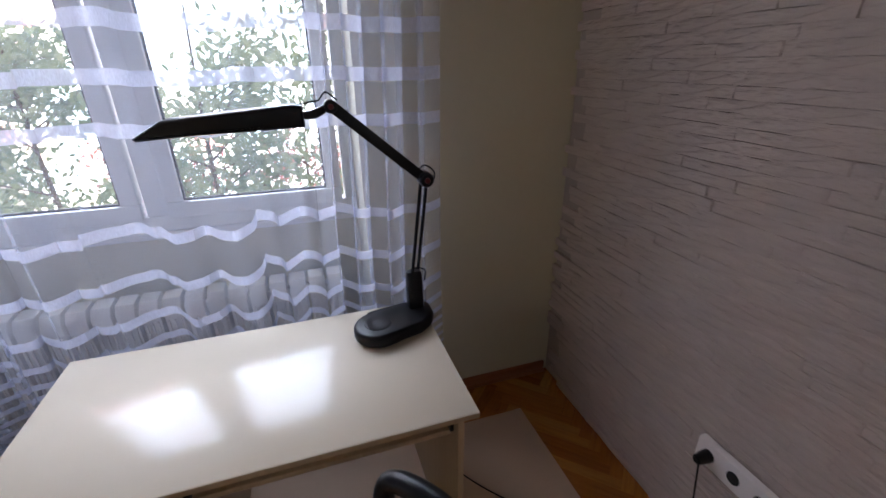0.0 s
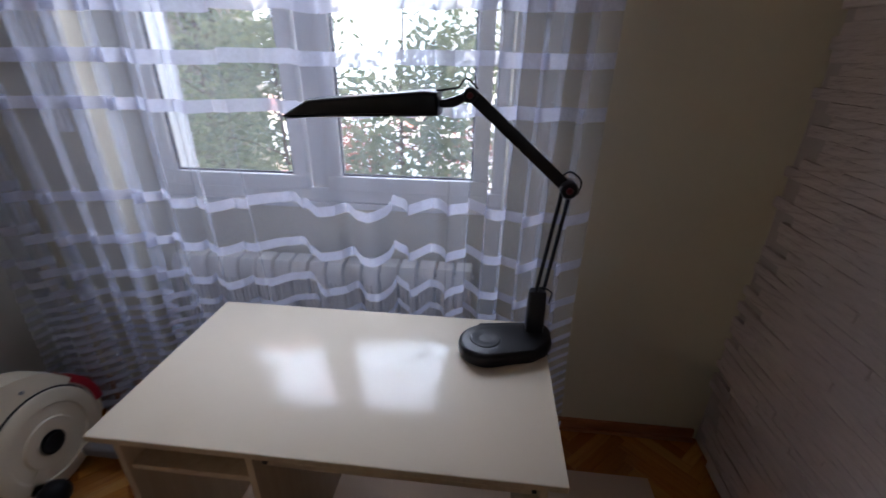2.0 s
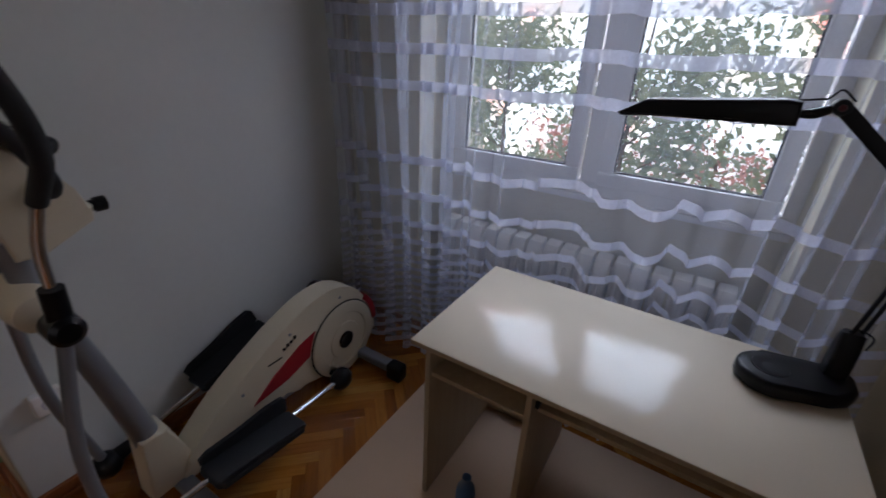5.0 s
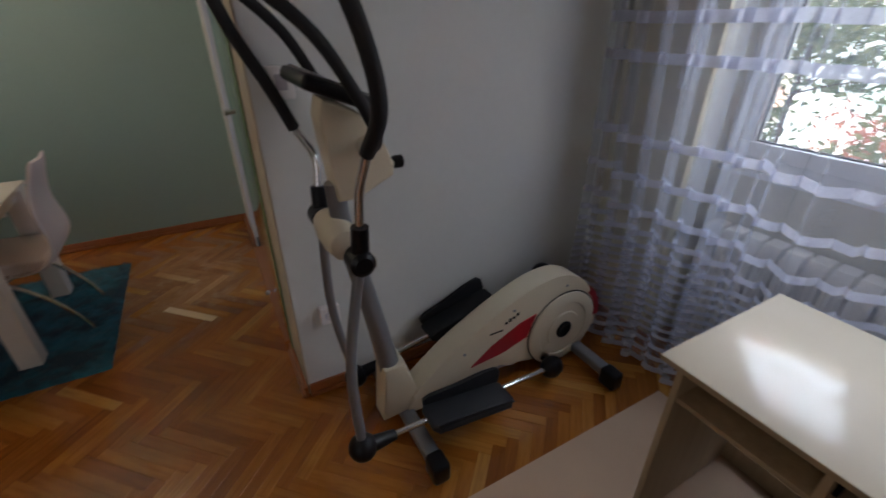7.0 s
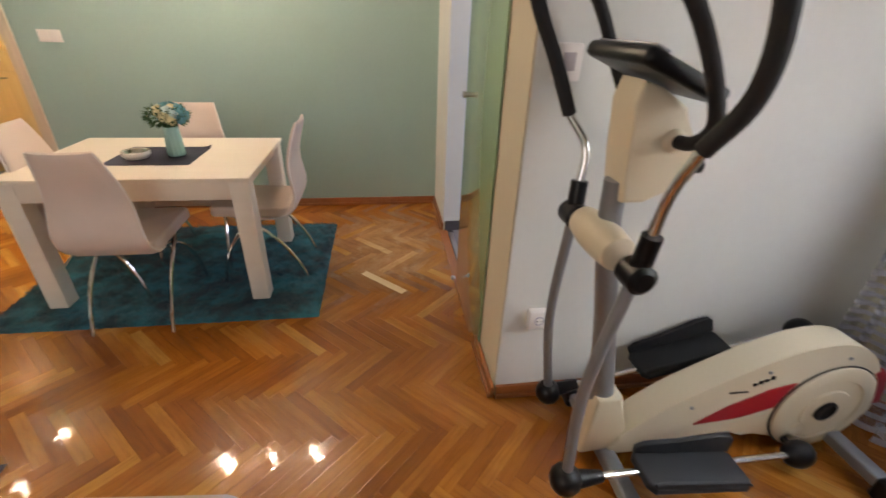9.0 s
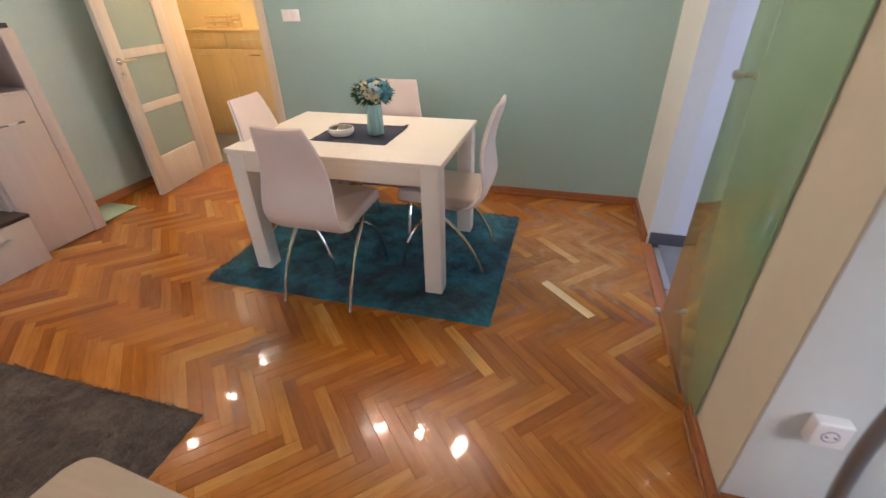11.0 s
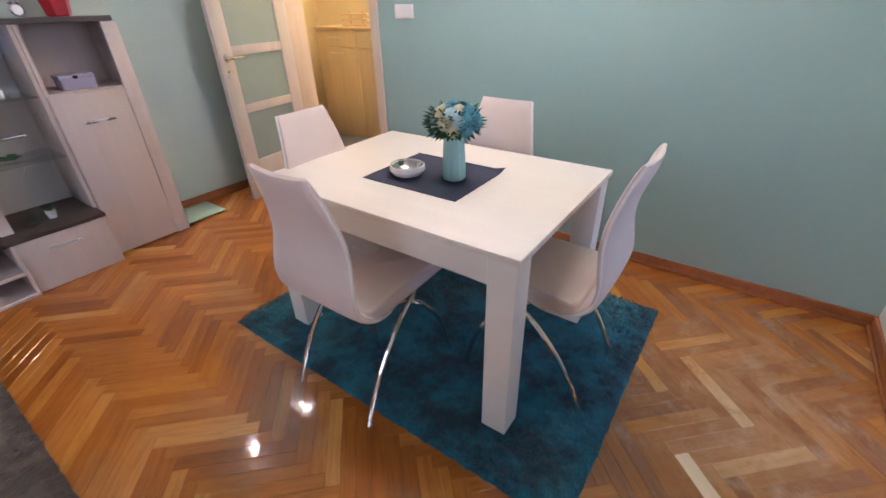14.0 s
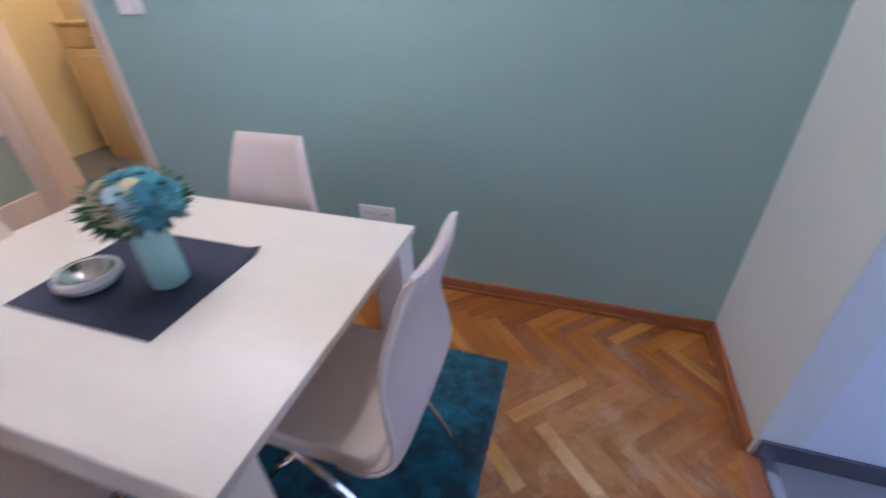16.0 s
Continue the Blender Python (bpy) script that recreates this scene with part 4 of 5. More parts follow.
# pedal rails and pedals
RAILS_E = {1: ((-1.035, 0.27, 0.195), (-1.110, 1.225, 0.075)), -1: ((-1.475, 0.38, 0.115), (-1.44, 1.40, 0.385))}
for s, (a, c) in RAILS_E.items():
    a, c = Vector(a), Vector(c)
    d = (c - a).normalized()
    part("pedal_rail", tube(bmesh.new(), [a, c], 0.0125, 12, False), M_CHROME, et, "chrome pedal rail")
    part("rail_sleeve", tube(bmesh.new(), [a + d * 0.02, a + d * 0.11], [0.030, 0.020], 12, False), M_BLACK, et)
    part("crank_joint", ball(bmesh.new(), c, 0.055, (0.9, 1.1, 1)), M_BLACK, et)
    ux = (XN + 0.003, XN + 0.016) if s > 0 else (XF - 0.016, XF - 0.003)
    w = Vector((0, c.y - DC[0], c.z - DC[1])).normalized() * 1.0
    n1 = Vector((0, -w.z, w.y)) * 0.026
    p0, p1 = Vector((0, DC[0], DC[1])) + w * 0.03, Vector((0, c.y, c.z)) + w * 0.01
    part("crank_arm", slab(bmesh.new(), [((p0 + n1).y, (p0 + n1).z), ((p1 + n1).y, (p1 + n1).z), ((p1 - n1).y, (p1 - n1).z), ((p0 - n1).y, (p0 - n1).z)], ux[0], ux[1], "x", 0.003, 2), M_CREAM, et)
    part("crank_pin", tube(bmesh.new(), [c, (ux[0], c.y, c.z)], 0.012, 10, False), M_BLACK, et)
    t0 = 0.27 if s > 0 else 0.33
    ctr = a + (c - a) * (t0 + 0.20) + Vector((0.020 * s, 0, 0.022))
    slope = math.degrees(math.atan2(c.z - a.z, c.y - a.y))
    pm = pose(*ctr, slope, 0, 0)
    b = bmesh.new()
    slab(b, [(-0.180, -0.075), (-0.200, -0.050), (-0.200, 0.050), (-0.180, 0.075), (0.165, 0.075), (0.190, 0.050), (0.190, -0.050), (0.165, -0.075)], -0.030, 0.002, "z", 0.010, 3)
    bmesh.ops.transform(b, matrix=Matrix(((0, 1, 0, 0), (1, 0, 0, 0), (0, 0, 1, 0), (0, 0, 0, 1))), verts=b.verts)
    part("pedal", turned(b, pm), M_RUBBER, et)
    wall = [(-0.190, 0.0), (-0.195, 0.030), (-0.165, 0.048), (-0.04, 0.050), (0.09, 0.080), (0.160, 0.084), (0.182, 0.060), (0.185, 0.0)]
    part("pedal_rim", turned(slab(bmesh.new(), wall, -0.074, -0.056, "x", 0.006, 3), pm), M_RUBBER, et)
    part("pedal_rim", turned(slab(bmesh.new(), [(-0.190, 0.0), (-0.190, 0.018), (-0.165, 0.026), (0.16, 0.018), (0.182, 0.0)], 0.062, 0.074, "x", 0.004, 2), pm), M_RUBBER, et)

# wall fittings in the alcove
sock = thing("wall_socket", (XA, 0.305, 0.43), "white single wall socket with a deep frame", "wall socket")
part("frame", boxed(XA + 0.001, XA + 0.036, 0.263, 0.348, 0.388, 0.473, 0.006, 3), M_SOCKET, sock)
# Raised darker disc; its colour stands in for shade in a hollow.
part("recess", lathe(bmesh.new(), [(0.010, 0.0368), (0.0205, 0.0368), (0.0205, 0.034)], (XA, 0.305, 0.430), 20, "x"), M_LILAC, sock)
part("centre", lathe(bmesh.new(), [(0.0165, 0.0365), (0.0165, 0.0375), (0.004, 0.0375)], (XA, 0.305, 0.430), 20, "x"), M_SOCKET, sock)
for dy in (-0.0095, 0.0095):
    part("pin_hole", lathe(bmesh.new(), [(0.0005, 0.0382), (0.003, 0.0382), (0.003, 0.037)], (XA, 0.305 + dy, 0.430), 8, "x"), M_SLOT, sock)
th = thing("thermostat", (XA, 0.262, 1.38), "white wall thermostat with a small display", "thermostat")
part("case", boxed(XA + 0.001, XA + 0.024, 0.220, 0.304, 1.325, 1.430, 0.006, 3), M_SOCKET, th)
part("display", boxed(XA + 0.0245, XA + 0.0265, 0.244, 0.282, 1.355, 1.405, 0.0006, 1), paint("pale_display", (0.55, 0.50, 0.52), 0.2), th, "pale display")

# ---- dining area ----
TZ = 0.755
TX0, TX1, TY0, TY1 = -3.203, -2.384, -2.115, -0.955
table = thing("dining_table", ((TX0 + TX1) / 2, (TY0 + TY1) / 2, 0.022), "white wood-grained dining table with thick square legs", "dining table")
part("tabletop", boxed(TX0, TX1, TY0, TY1, TZ - 0.022, TZ, 0.002), M_TABLE, table)
LWD = 0.092
for x0 in (TX0 + 0.005, TX1 - 0.005 - LWD):
    for y0 in (TY0 + 0.010, TY1 - 0.010 - LWD):
        part("leg", boxed(x0, x0 + LWD, y0, y0 + LWD, 0.030, TZ - 0.023, 0.0015), M_TABLE, table)
AZ0, AZ1 = TZ - 0.115, TZ - 0.0235
for x in (TX0 + 0.006, TX1 - 0.024):
    part("apron", boxed(x, x + 0.018, TY0 + 0.103, TY1 - 0.103, AZ0, AZ1, 0.001), M_TABLE, table)
for y in (TY0 + 0.040, TY1 - 0.058):
    part("apron", boxed(TX0 + 0.098, TX1 - 0.098, y, y + 0.018, AZ0 + 0.030, AZ1, 0.001), M_TABLE, table)


def build_chair():
    """A padded one-piece chair facing +x, with bent chrome legs; the origin is on the floor under the seat."""
    ch = thing("dining_chair", (0, 0, 0), "white leatherette dining chair with bent chrome legs", "dining chair", "dining chairs round the table")
    spine = [(-0.02, 0.408), (-0.10, 0.416), (-0.175, 0.440), (-0.228, 0.488), (-0.246, 0.550), (-0.240, 0.620), (-0.230, 0.690), (-0.233, 0.760), (-0.248, 0.830), (-0.268, 0.895), (-0.289, 0.954)]
    width = [0.165, 0.185, 0.196, 0.196, 0.192, 0.186, 0.176, 0.164, 0.150, 0.136, 0.122]
    line = smooth_line([(a, w, c) for (a, c), w in zip(spine, width)], 5)
    n = len(line)
    b = bmesh.new()
    rows = []
    for i, q in enumerate(line):
        d = line[min(i + 1, n - 1)] - line[max(i - 1, 0)]
        d.y = 0
        d.normalize()
        nrm = Vector((d.z, 0, -d.x))
        e = max(min(i / 3, (n - 1 - i) / 3, 1.0), 0.0)
        th = 0.0165 * (0.45 + 0.55 * math.sqrt(e))
        hollow = 0.014 * min(1.0, max(0.0, (q.z - 0.47) / 0.15))
        row = []
        for k in range(24):
            a = 2 * math.pi * k / 24
            cx, sx = math.cos(a), math.sin(a)
            yy = q.y * math.copysign(abs(cx) ** 0.35, cx)
            tt = th * math.copysign(abs(sx) ** 0.55, sx)
            row.append(b.verts.new(Vector((q.x, yy, q.z)) + nrm * (tt + hollow * ((yy / q.y) ** 2 - 0.6))))
        rows.append(row)
    for r0, r1 in zip(rows, rows[1:]):
        for k in range(24):
            b.faces.new((r0[k], r0[(k + 1) % 24], r1[(k + 1) % 24], r1[k]))
    b.faces.new(rows[0][::-1]), b.faces.new(rows[-1])
    part("backrest", b, M_LEATHER, ch)
    b = bmesh.new()
    plan = []
    for px, py, a0 in ((0.205, 0.172, 0), (-0.165, 0.160, 90), (-0.165, -0.160, 180), (0.205, -0.172, 270)):
        plan += [(px + 0.030 * math.cos(radians(a0 + 22.5 * k)), py + 0.030 * math.sin(radians(a0 + 22.5 * k))) for k in range(5)]
    slab(b, plan, 0.430, 0.492, "z", 0.017, 4)
    bmesh.ops.transform(b, matrix=Matrix.Translation((0, 0, 0.46)) @ Matrix.Rotation(radians(-2.5), 4, "Y") @ Matrix.Translation((0, 0, -0.46)), verts=b.verts)
    part("seat", b, M_LEATHER, ch)
    for s in (-1, 1):
        rim = [Vector((q.x, s * (q.y + 0.001), q.z)) for q in line[4:n]]
        part("piping", tube(bmesh.new(), rim[::3] + [rim[-1]], 0.0045, 6), M_PIPING, ch)
        b = bmesh.new()
        tube(b, [(0.15, s * 0.11, 0.415), (0.08, s * 0.158, 0.400), (-0.03, s * 0.182, 0.352), (-0.135, s * 0.189, 0.250), (-0.215, s * 0.190, 0.120), (-0.262, s * 0.190, 0.004)], 0.0105, 10)
        part("rear_leg", b, M_CHROME, ch)
        b = bmesh.new()
        tube(b, [(-0.10, s * 0.09, 0.398), (0.0, s * 0.140, 0.385), (0.08, s * 0.180, 0.345), (0.16, s * 0.198, 0.240), (0.208, s * 0.205, 0.11), (0.228, s * 0.207, 0.004)], 0.0105, 10)
        part("front_leg", b, M_CHROME, ch)
    part("under_plate", boxed(-0.10, 0.17, -0.13, 0.13, 0.418, 0.432, 0.003), M_BLACK, ch)
    return ch


chair = build_chair()
CHAIRS = [(-2.425, -1.590, 180), (-2.830, -1.045, 270), (-2.680, -1.870, 91), (-3.035, -1.500, 0)]
placed = [copy_thing(chair, pose(x, y, 0.0, 0, 0, r)) for x, y, r in CHAIRS[1:]]
chair.matrix_basis = pose(CHAIRS[0][0], CHAIRS[0][1], 0.0, 0, 0, CHAIRS[0][2])

# ---- rugs ----


def mesh_from(name, v, f, mat):
    me = bpy.data.meshes.new(name)
    me.from_pydata(v, [], f)
    me.materials.append(mat)
    me.update()
    return me


def pile_rug(name, x0, x1, y0, y1, height, mat, label, seed, tilt=0.0):
    """A thick rug: a fine grid with uneven pile and a soft rim."""
    r = random.Random(seed)
    cx, cy = (x0 + x1) / 2, (y0 + y1) / 2
    nx, ny = int((x1 - x0) / 0.012), int((y1 - y0) / 0.012)
    vs, fs = [], []
    for i in range(nx + 1):
        for j in range(ny + 1):
            x, y = x0 + (x1 - x0) * i / nx, y0 + (y1 - y0) * j / ny
            e = min(i, nx - i, j, ny - j)
            q = Vector((x * 5, y * 5, seed))
            z = height * (0.62 + 0.30 * noise.noise(q) + 0.25 * noise.noise(q * 5)) + r.uniform(-0.0055, 0.0055)
            z *= (0.15, 0.6, 0.9)[e] if e < 3 else 1.0
            if e == 0:
                x += 0.006 * noise.noise(Vector((x * 30, y * 30, 3)))
                y += 0.006 * noise.noise(Vector((x * 30, y * 30, 9)))
            m = pose(cx, cy, 0, 0, 0, tilt) @ Vector((x - cx, y - cy, max(0.001, z)))
            vs.append(tuple(m - Vector((cx, cy, 0))))
    w = ny + 1
    for i in range(nx):
        for j in range(ny):
            a = i * w + j
            fs.append((a, a + w, a + w + 1, a + 1))
    me = bpy.data.meshes.new(name)
    me.from_pydata(vs, [], fs)
    me.materials.append(mat)
    me.shade_smooth()
    ob = new(name, me)
    ob.location = (cx, cy, 0.0)
    vs, fs = [], []
    for k in range(int((x1 - x0) * (y1 - y0) * 17000)):
        x, y = r.uniform(x0, x1) - cx, r.uniform(y0, y1) - cy
        q = Vector((x * 4, y * 4, seed + 5))
        a = 6.0 * noise.noise(q) + 2.5 * noise.noise(q * 3.1) + r.uniform(-0.7, 0.7)
        lean = 0.012 + 0.008 * noise.noise(q * 2) + r.uniform(0, 0.006)
        z0, ht = height * 0.35, height * r.uniform(0.75, 1.25)
        s, wd = r.uniform(0, 3.14), r.uniform(0.0012, 0.0026)
        n0 = len(vs)
        vs += [(x - wd * math.cos(s), y - wd * math.sin(s), z0), (x + wd * math.cos(s), y + wd * math.sin(s), z0), (x + lean * math.cos(a), y + lean * math.sin(a), ht)]
        fs.append((n0, n0 + 1, n0 + 2))
    tufts = new("pile", mesh_from("pile", vs, fs, mat))
    tufts.parent = ob
    tagged(tufts, "", "", "", "stuff")
    return tagged(ob, label, "rug")


pile_rug("teal_rug", -3.450, -2.225, -2.355, -0.675, 0.022, M_TEAL, "deep teal shaggy rug under the dining table", 3)
pile_rug("brown_rug", -1.44, -0.2, -3.24, -1.68, 0.020, M_BROWN_RUG, "grey-brown shaggy rug by the coffee table", 8)

# ---- wall unit and what stands in it ----
tall = thing("tall_cabinet", (-2.41, -3.79, 0.0), "pale ash tall cabinet with an open top niche", "cabinet")
for x in (-2.632, -2.206):
    part("side_panel", boxed(x, x + 0.018, -3.940, -3.60, 0.0, 1.292), M_CABINET, tall)
for z in (0.0, 0.945):
    part("shelf", boxed(-2.613, -2.207, -3.940, -3.61, z, z + 0.018), M_CABINET, tall)
part("back_panel", boxed(-2.613, -2.207, -3.940, -3.933, 0.02, 1.29), M_CABINET, tall)
part("pilaster", boxed(-2.632, -2.555, -3.599, -3.581, 0.004, 1.290, 0.001), M_CABINET, tall)
td = part("door", boxed(-2.551, -2.190, -3.599, -3.581, 0.012, 0.955, 0.0015), M_CABINET, tall)


def bar_handle(x0, x1, y, z, parent):
    b = bmesh.new()
    box(b, x0, x1, y + 0.020, y + 0.030, z - 0.006, z + 0.006, 0.003)
    for x in (x0 + 0.015, x1 - 0.015):
        box(b, x - 0.004, x + 0.004, y + 0.0005, y + 0.021, z - 0.004, z + 0.004)
    return part("handle", b, M_METAL, parent, "brushed steel bar handle")


bar_handle(-2.445, -2.285, -3.581, 0.805, td)
topb = lone("wall_unit_top", boxed(-2.625, -0.35, -3.940, -3.600, 1.293, 1.318, 0.002), M_CABINET_TOP, "dark oak top board running over the wall unit", "shelf", (-1.5, -3.78, 1.293), smooth=False)

case = thing("glass_showcase", (-1.97, -3.79, 0.328), "pale ash showcase with glass shelves and front", "showcase")
part("side_panel", boxed(-2.186, -2.168, -3.940, -3.605, 0.329, 1.292), M_CABINET, case)
part("side_panel", boxed(-1.800, -1.745, -3.940, -3.590, 0.329, 1.292), M_CABINET, case)
part("back_panel", boxed(-2.167, -1.801, -3.940, -3.933, 0.330, 1.292), M_CABINET, case)
for z in (0.640, 0.955):
    part("glass_shelf", boxed(-2.166, -1.802, -3.955, -3.625, z, z + 0.006, 0.001), M_GLASS, case)
gp = part("glass_door", boxed(-2.150, -1.803, -3.606, -3.602, 0.345, 1.285), M_GLASS, case)
bar_handle(-2.035, -1.889, -3.602, 0.798, gp)
for ob in [gp] + [c for c in case.children if c.name.startswith("glass_shelf")]:
    ob.visible_shadow = False

dru = thing("drawer_unit", (-1.97, -3.72, 0.0), "pale ash drawer unit with a dark oak top", "drawer unit")
part("carcass", boxed(-2.176, -1.762, -3.940, -3.508, 0.0, 0.305), M_CABINET, dru)
dr = part("drawer_front", boxed(-2.178, -1.760, -3.507, -3.489, 0.006, 0.303, 0.0015), M_CABINET, dru)
bar_handle(-2.035, -1.884, -3.489, 0.230, dr)
part("top", boxed(-2.182, -1.735, -3.940, -3.480, 0.306, 0.327, 0.001), M_CABINET_TOP, dru)

bench = thing("tv_bench", (-1.1, -3.72, 0.0), "pale ash television bench with open shelves", "tv bench")
for z0, z1 in ((0.0, 0.018), (0.135, 0.153)):
    part("shelf", boxed(-1.742, -0.379, -3.940, -3.475, z0, z1, 0.001), M_CABINET, bench)
for x in (-1.758, -1.07, -0.378):
    part("side_panel", boxed(x, x + 0.016, -3.940, -3.475, 0.0 if x != -1.07 else 0.0185, 0.304 if x != -1.07 else 0.134, 0.001), M_CABINET, bench)
part("back_panel", boxed(-1.741, -0.380, -3.940, -3.933, 0.154, 0.304), M_CABINET_TOP, bench)
part("top", boxed(-1.733, -0.355, -3.940, -3.472, 0.306, 0.327, 0.001), M_CABINET_TOP, bench)
tvs = thing("television", (-1.15, -3.74, 0.327), "black flat screen television on the bench", "television")
part("screen", boxed(-1.72, -0.62, -3.755, -3.725, 0.38, 1.02, 0.006), paint("black_screen", (0.008, 0.008, 0.009), 0.12, bump=0.0, coat=0.5), tvs)
part("stand", boxed(-1.42, -0.92, -3.83, -3.65, 0.3275, 0.340, 0.004), M_BLACK, tvs)
part("neck", boxed(-1.21, -1.13, -3.765, -3.735, 0.340, 0.40, 0.003), M_BLACK, tvs)

b = bmesh.new()
lathe(b, [(0.052, 0.0), (0.058, 0.01), (0.078, 0.14), (0.092, 0.24), (0.088, 0.24), (0.070, 0.13), (0.045, 0.02)], (-2.44, -3.75, 1.3185), 6)
lone("red_vase", b, M_RED, "faceted glossy red vase on the dark top board", "vase", (-2.44, -3.75, 1.3185), smooth=False)
ck = thing("alarm_clock", (-2.27, -3.75, 1.3185), "small metal twin-bell alarm clock", "clock")
part("case", lathe(bmesh.new(), [(0.024, -0.013), (0.028, -0.010), (0.028, 0.012), (0.025, 0.015)], (-2.27, -3.75, 1.353), 24, "y"), M_METAL, ck)
part("dial", lathe(bmesh.new(), [(0.023, 0.0151), (0.023, 0.0165), (0.001, 0.0165)], (-2.27, -3.75, 1.353), 24, "y"), M_SOCKET, ck, "white dial")
for s in (-1, 1):
    part("bell", ball(bmesh.new(), (-2.27 + s * 0.015, -3.75, 1.386), 0.011, (1, 1, 0.8), 10, 6), M_METAL, ck)
    part("foot", tube(bmesh.new(), [(-2.27 + s * 0.014, -3.75, 1.332), (-2.27 + s * 0.022, -3.75, 1.3195)], 0.003, 6, False), M_METAL, ck)
jb = thing("jewellery_box", (-2.06, -3.76, 1.3185), "small cream drawer box with curled dark pulls", "box")
part("case", boxed(-2.16, -1.96, -3.83, -3.70, 1.319, 1.46, 0.004), M_HALL, jb)
for z in (1.335, 1.395):
    part("drawer_front", boxed(-2.15, -1.97, -3.699, -3.694, z, z + 0.052, 0.001), M_SOCKET, jb)
    for x in (-2.10, -2.02):
        part("pull", tube(bmesh.new(), [(x - 0.012, -3.692, z + 0.030), (x, -3.684, z + 0.022), (x + 0.012, -3.692, z + 0.030)], 0.002, 6), M_BLACK, jb)
lb = thing("gift_box", (-2.38, -3.73, 0.9635), "lilac cardboard box with a lid in the open niche", "box")
part("case", boxed(-2.46, -2.30, -3.79, -3.68, 0.964, 1.018, 0.002), M_LILAC, lb)
part("lid", boxed(-2.464, -2.296, -3.794, -3.676, 1.019, 1.038, 0.002), M_LILAC, lb)
part("bow", ball(bmesh.new(), (-2.37, -3.674, 1.027), 0.009, (1.5, 0.5, 1), 10, 6), M_BLACK, lb)
bt = thing("liquor_bottle", (-1.955, -3.77, 0.9615), "brown liquor bottle with a gold label on the glass shelf", "bottle")
part("glass", lathe(bmesh.new(), [(0.038, 0.0), (0.040, 0.008), (0.040, 0.13), (0.030, 0.16), (0.014, 0.19), (0.013, 0.235)], (-1.955, -3.77, 0.9615), 20), M_BOTTLE, bt)
part("label", lathe(bmesh.new(), [(0.0405, 0.035), (0.0412, 0.036), (0.0412, 0.105), (0.0405, 0.106)], (-1.955, -3.77, 0.9615), 20), M_LABEL, bt)
part("cap", lathe(bmesh.new(), [(0.014, 0.2355), (0.014, 0.26), (0.011, 0.262)], (-1.955, -3.77, 0.9615), 14), M_BLACK, bt)
lone("perfume_bottle", lathe(bmesh.new(), [(0.016, 0.0), (0.017, 0.04), (0.007, 0.055), (0.007, 0.075)], (-2.045, -3.74, 0.9615), 14), M_BOWL, "small white bottle on the glass shelf", "bottle", (-2.045, -3.74, 0.9615))
b = bmesh.new()
rr = random.Random(4)
for k in range(26):
    a, rad2 = rr.uniform(0, 6.28), rr.uniform(0.01, 0.055)
    ball(b, (-1.955 + rad2 * math.cos(a), -3.77 + 0.6 * rad2 * math.sin(a), 0.660 + rr.uniform(0, 0.016)), 0.012, (1.3, 0.8, 0.5), 6, 4)
lone("artificial_sprig", b, M_LEAF, "dark green artificial sprig lying on the glass shelf", "decoration", (-1.955, -3.77, 0.646))
pp = thing("potted_plant", (-1.99, -3.66, 0.3275), "tiny green succulent in a white pot", "plant")
part("pot", lathe(bmesh.new(), [(0.018, 0.0), (0.026, 0.045), (0.022, 0.045)], (-1.99, -3.66, 0.328), 16), M_BOWL, pp)
b = bmesh.new()
for k in range(14):
    a = k * 2.4
    tube(b, [(-1.99, -3.66, 0.368), (-1.99 + 0.02 * math.cos(a), -3.66 + 0.02 * math.sin(a), 0.388), (-1.99 + 0.03 * math.cos(a), -3.66 + 0.03 * math.sin(a), 0.396)], [0.004, 0.005, 0.001], 5)
part("leaves", b, M_LEAF, pp)
gl = lone("drinking_glass", lathe(bmesh.new(), [(0.020, 0.0), (0.026, 0.07), (0.025, 0.07), (0.019, 0.004)], (-1.90, -3.67, 0.328), 18), M_GLASS, "clear drinking glass on the dark top", "glass", (-1.90, -3.67, 0.328))

# bathroom scale
sc2 = thing("bathroom_scale", (-2.785, -3.755, 0.0), "pale green glass bathroom scale against the wall", "bathroom scale")
part("plate", boxed(-2.925, -2.645, -3.895, -3.615, 0.016, 0.024, 0.002), M_SCALE, sc2)
for x in (-2.89, -2.68):
    for y in (-3.86, -3.65):
        part("foot", lathe(bmesh.new(), [(0.016, 0.0), (0.016, 0.0155)], (x, y, 0.0), 12), M_BLACK, sc2)

# coffee table, its edge beside the brown rug
ct = thing("coffee_table", (-0.70, -1.09, 0.0), "beige laminate coffee table with rounded corners and white legs", "coffee table")
out2 = []
ctm = pose(-0.99, -1.09, 0, 0, 0, -5.0)
for cx, cy, a0 in ((0.50, 0.39, 0), (0.06, 0.39, 90), (0.06, -0.39, 180), (0.50, -0.39, 270)):
    for k in range(7):
        q = ctm @ Vector((cx + 0.06 * math.cos(radians(a0 + k * 15)), cy + 0.06 * math.sin(radians(a0 + k * 15)), 0))
        out2.append((q.x, q.y))
part("top", slab(bmesh.new(), out2, 0.395, 0.420, "z", 0.004), M_BEIGE, ct)
for x in (0.06, 0.50):
    for y in (-0.40, 0.40):
        q = ctm @ Vector((x, y, 0))
        part("leg", boxed(q.x - 0.016, q.x + 0.016, q.y - 0.016, q.y + 0.016, 0.0, 0.394, 0.003), M_PVC, ct)

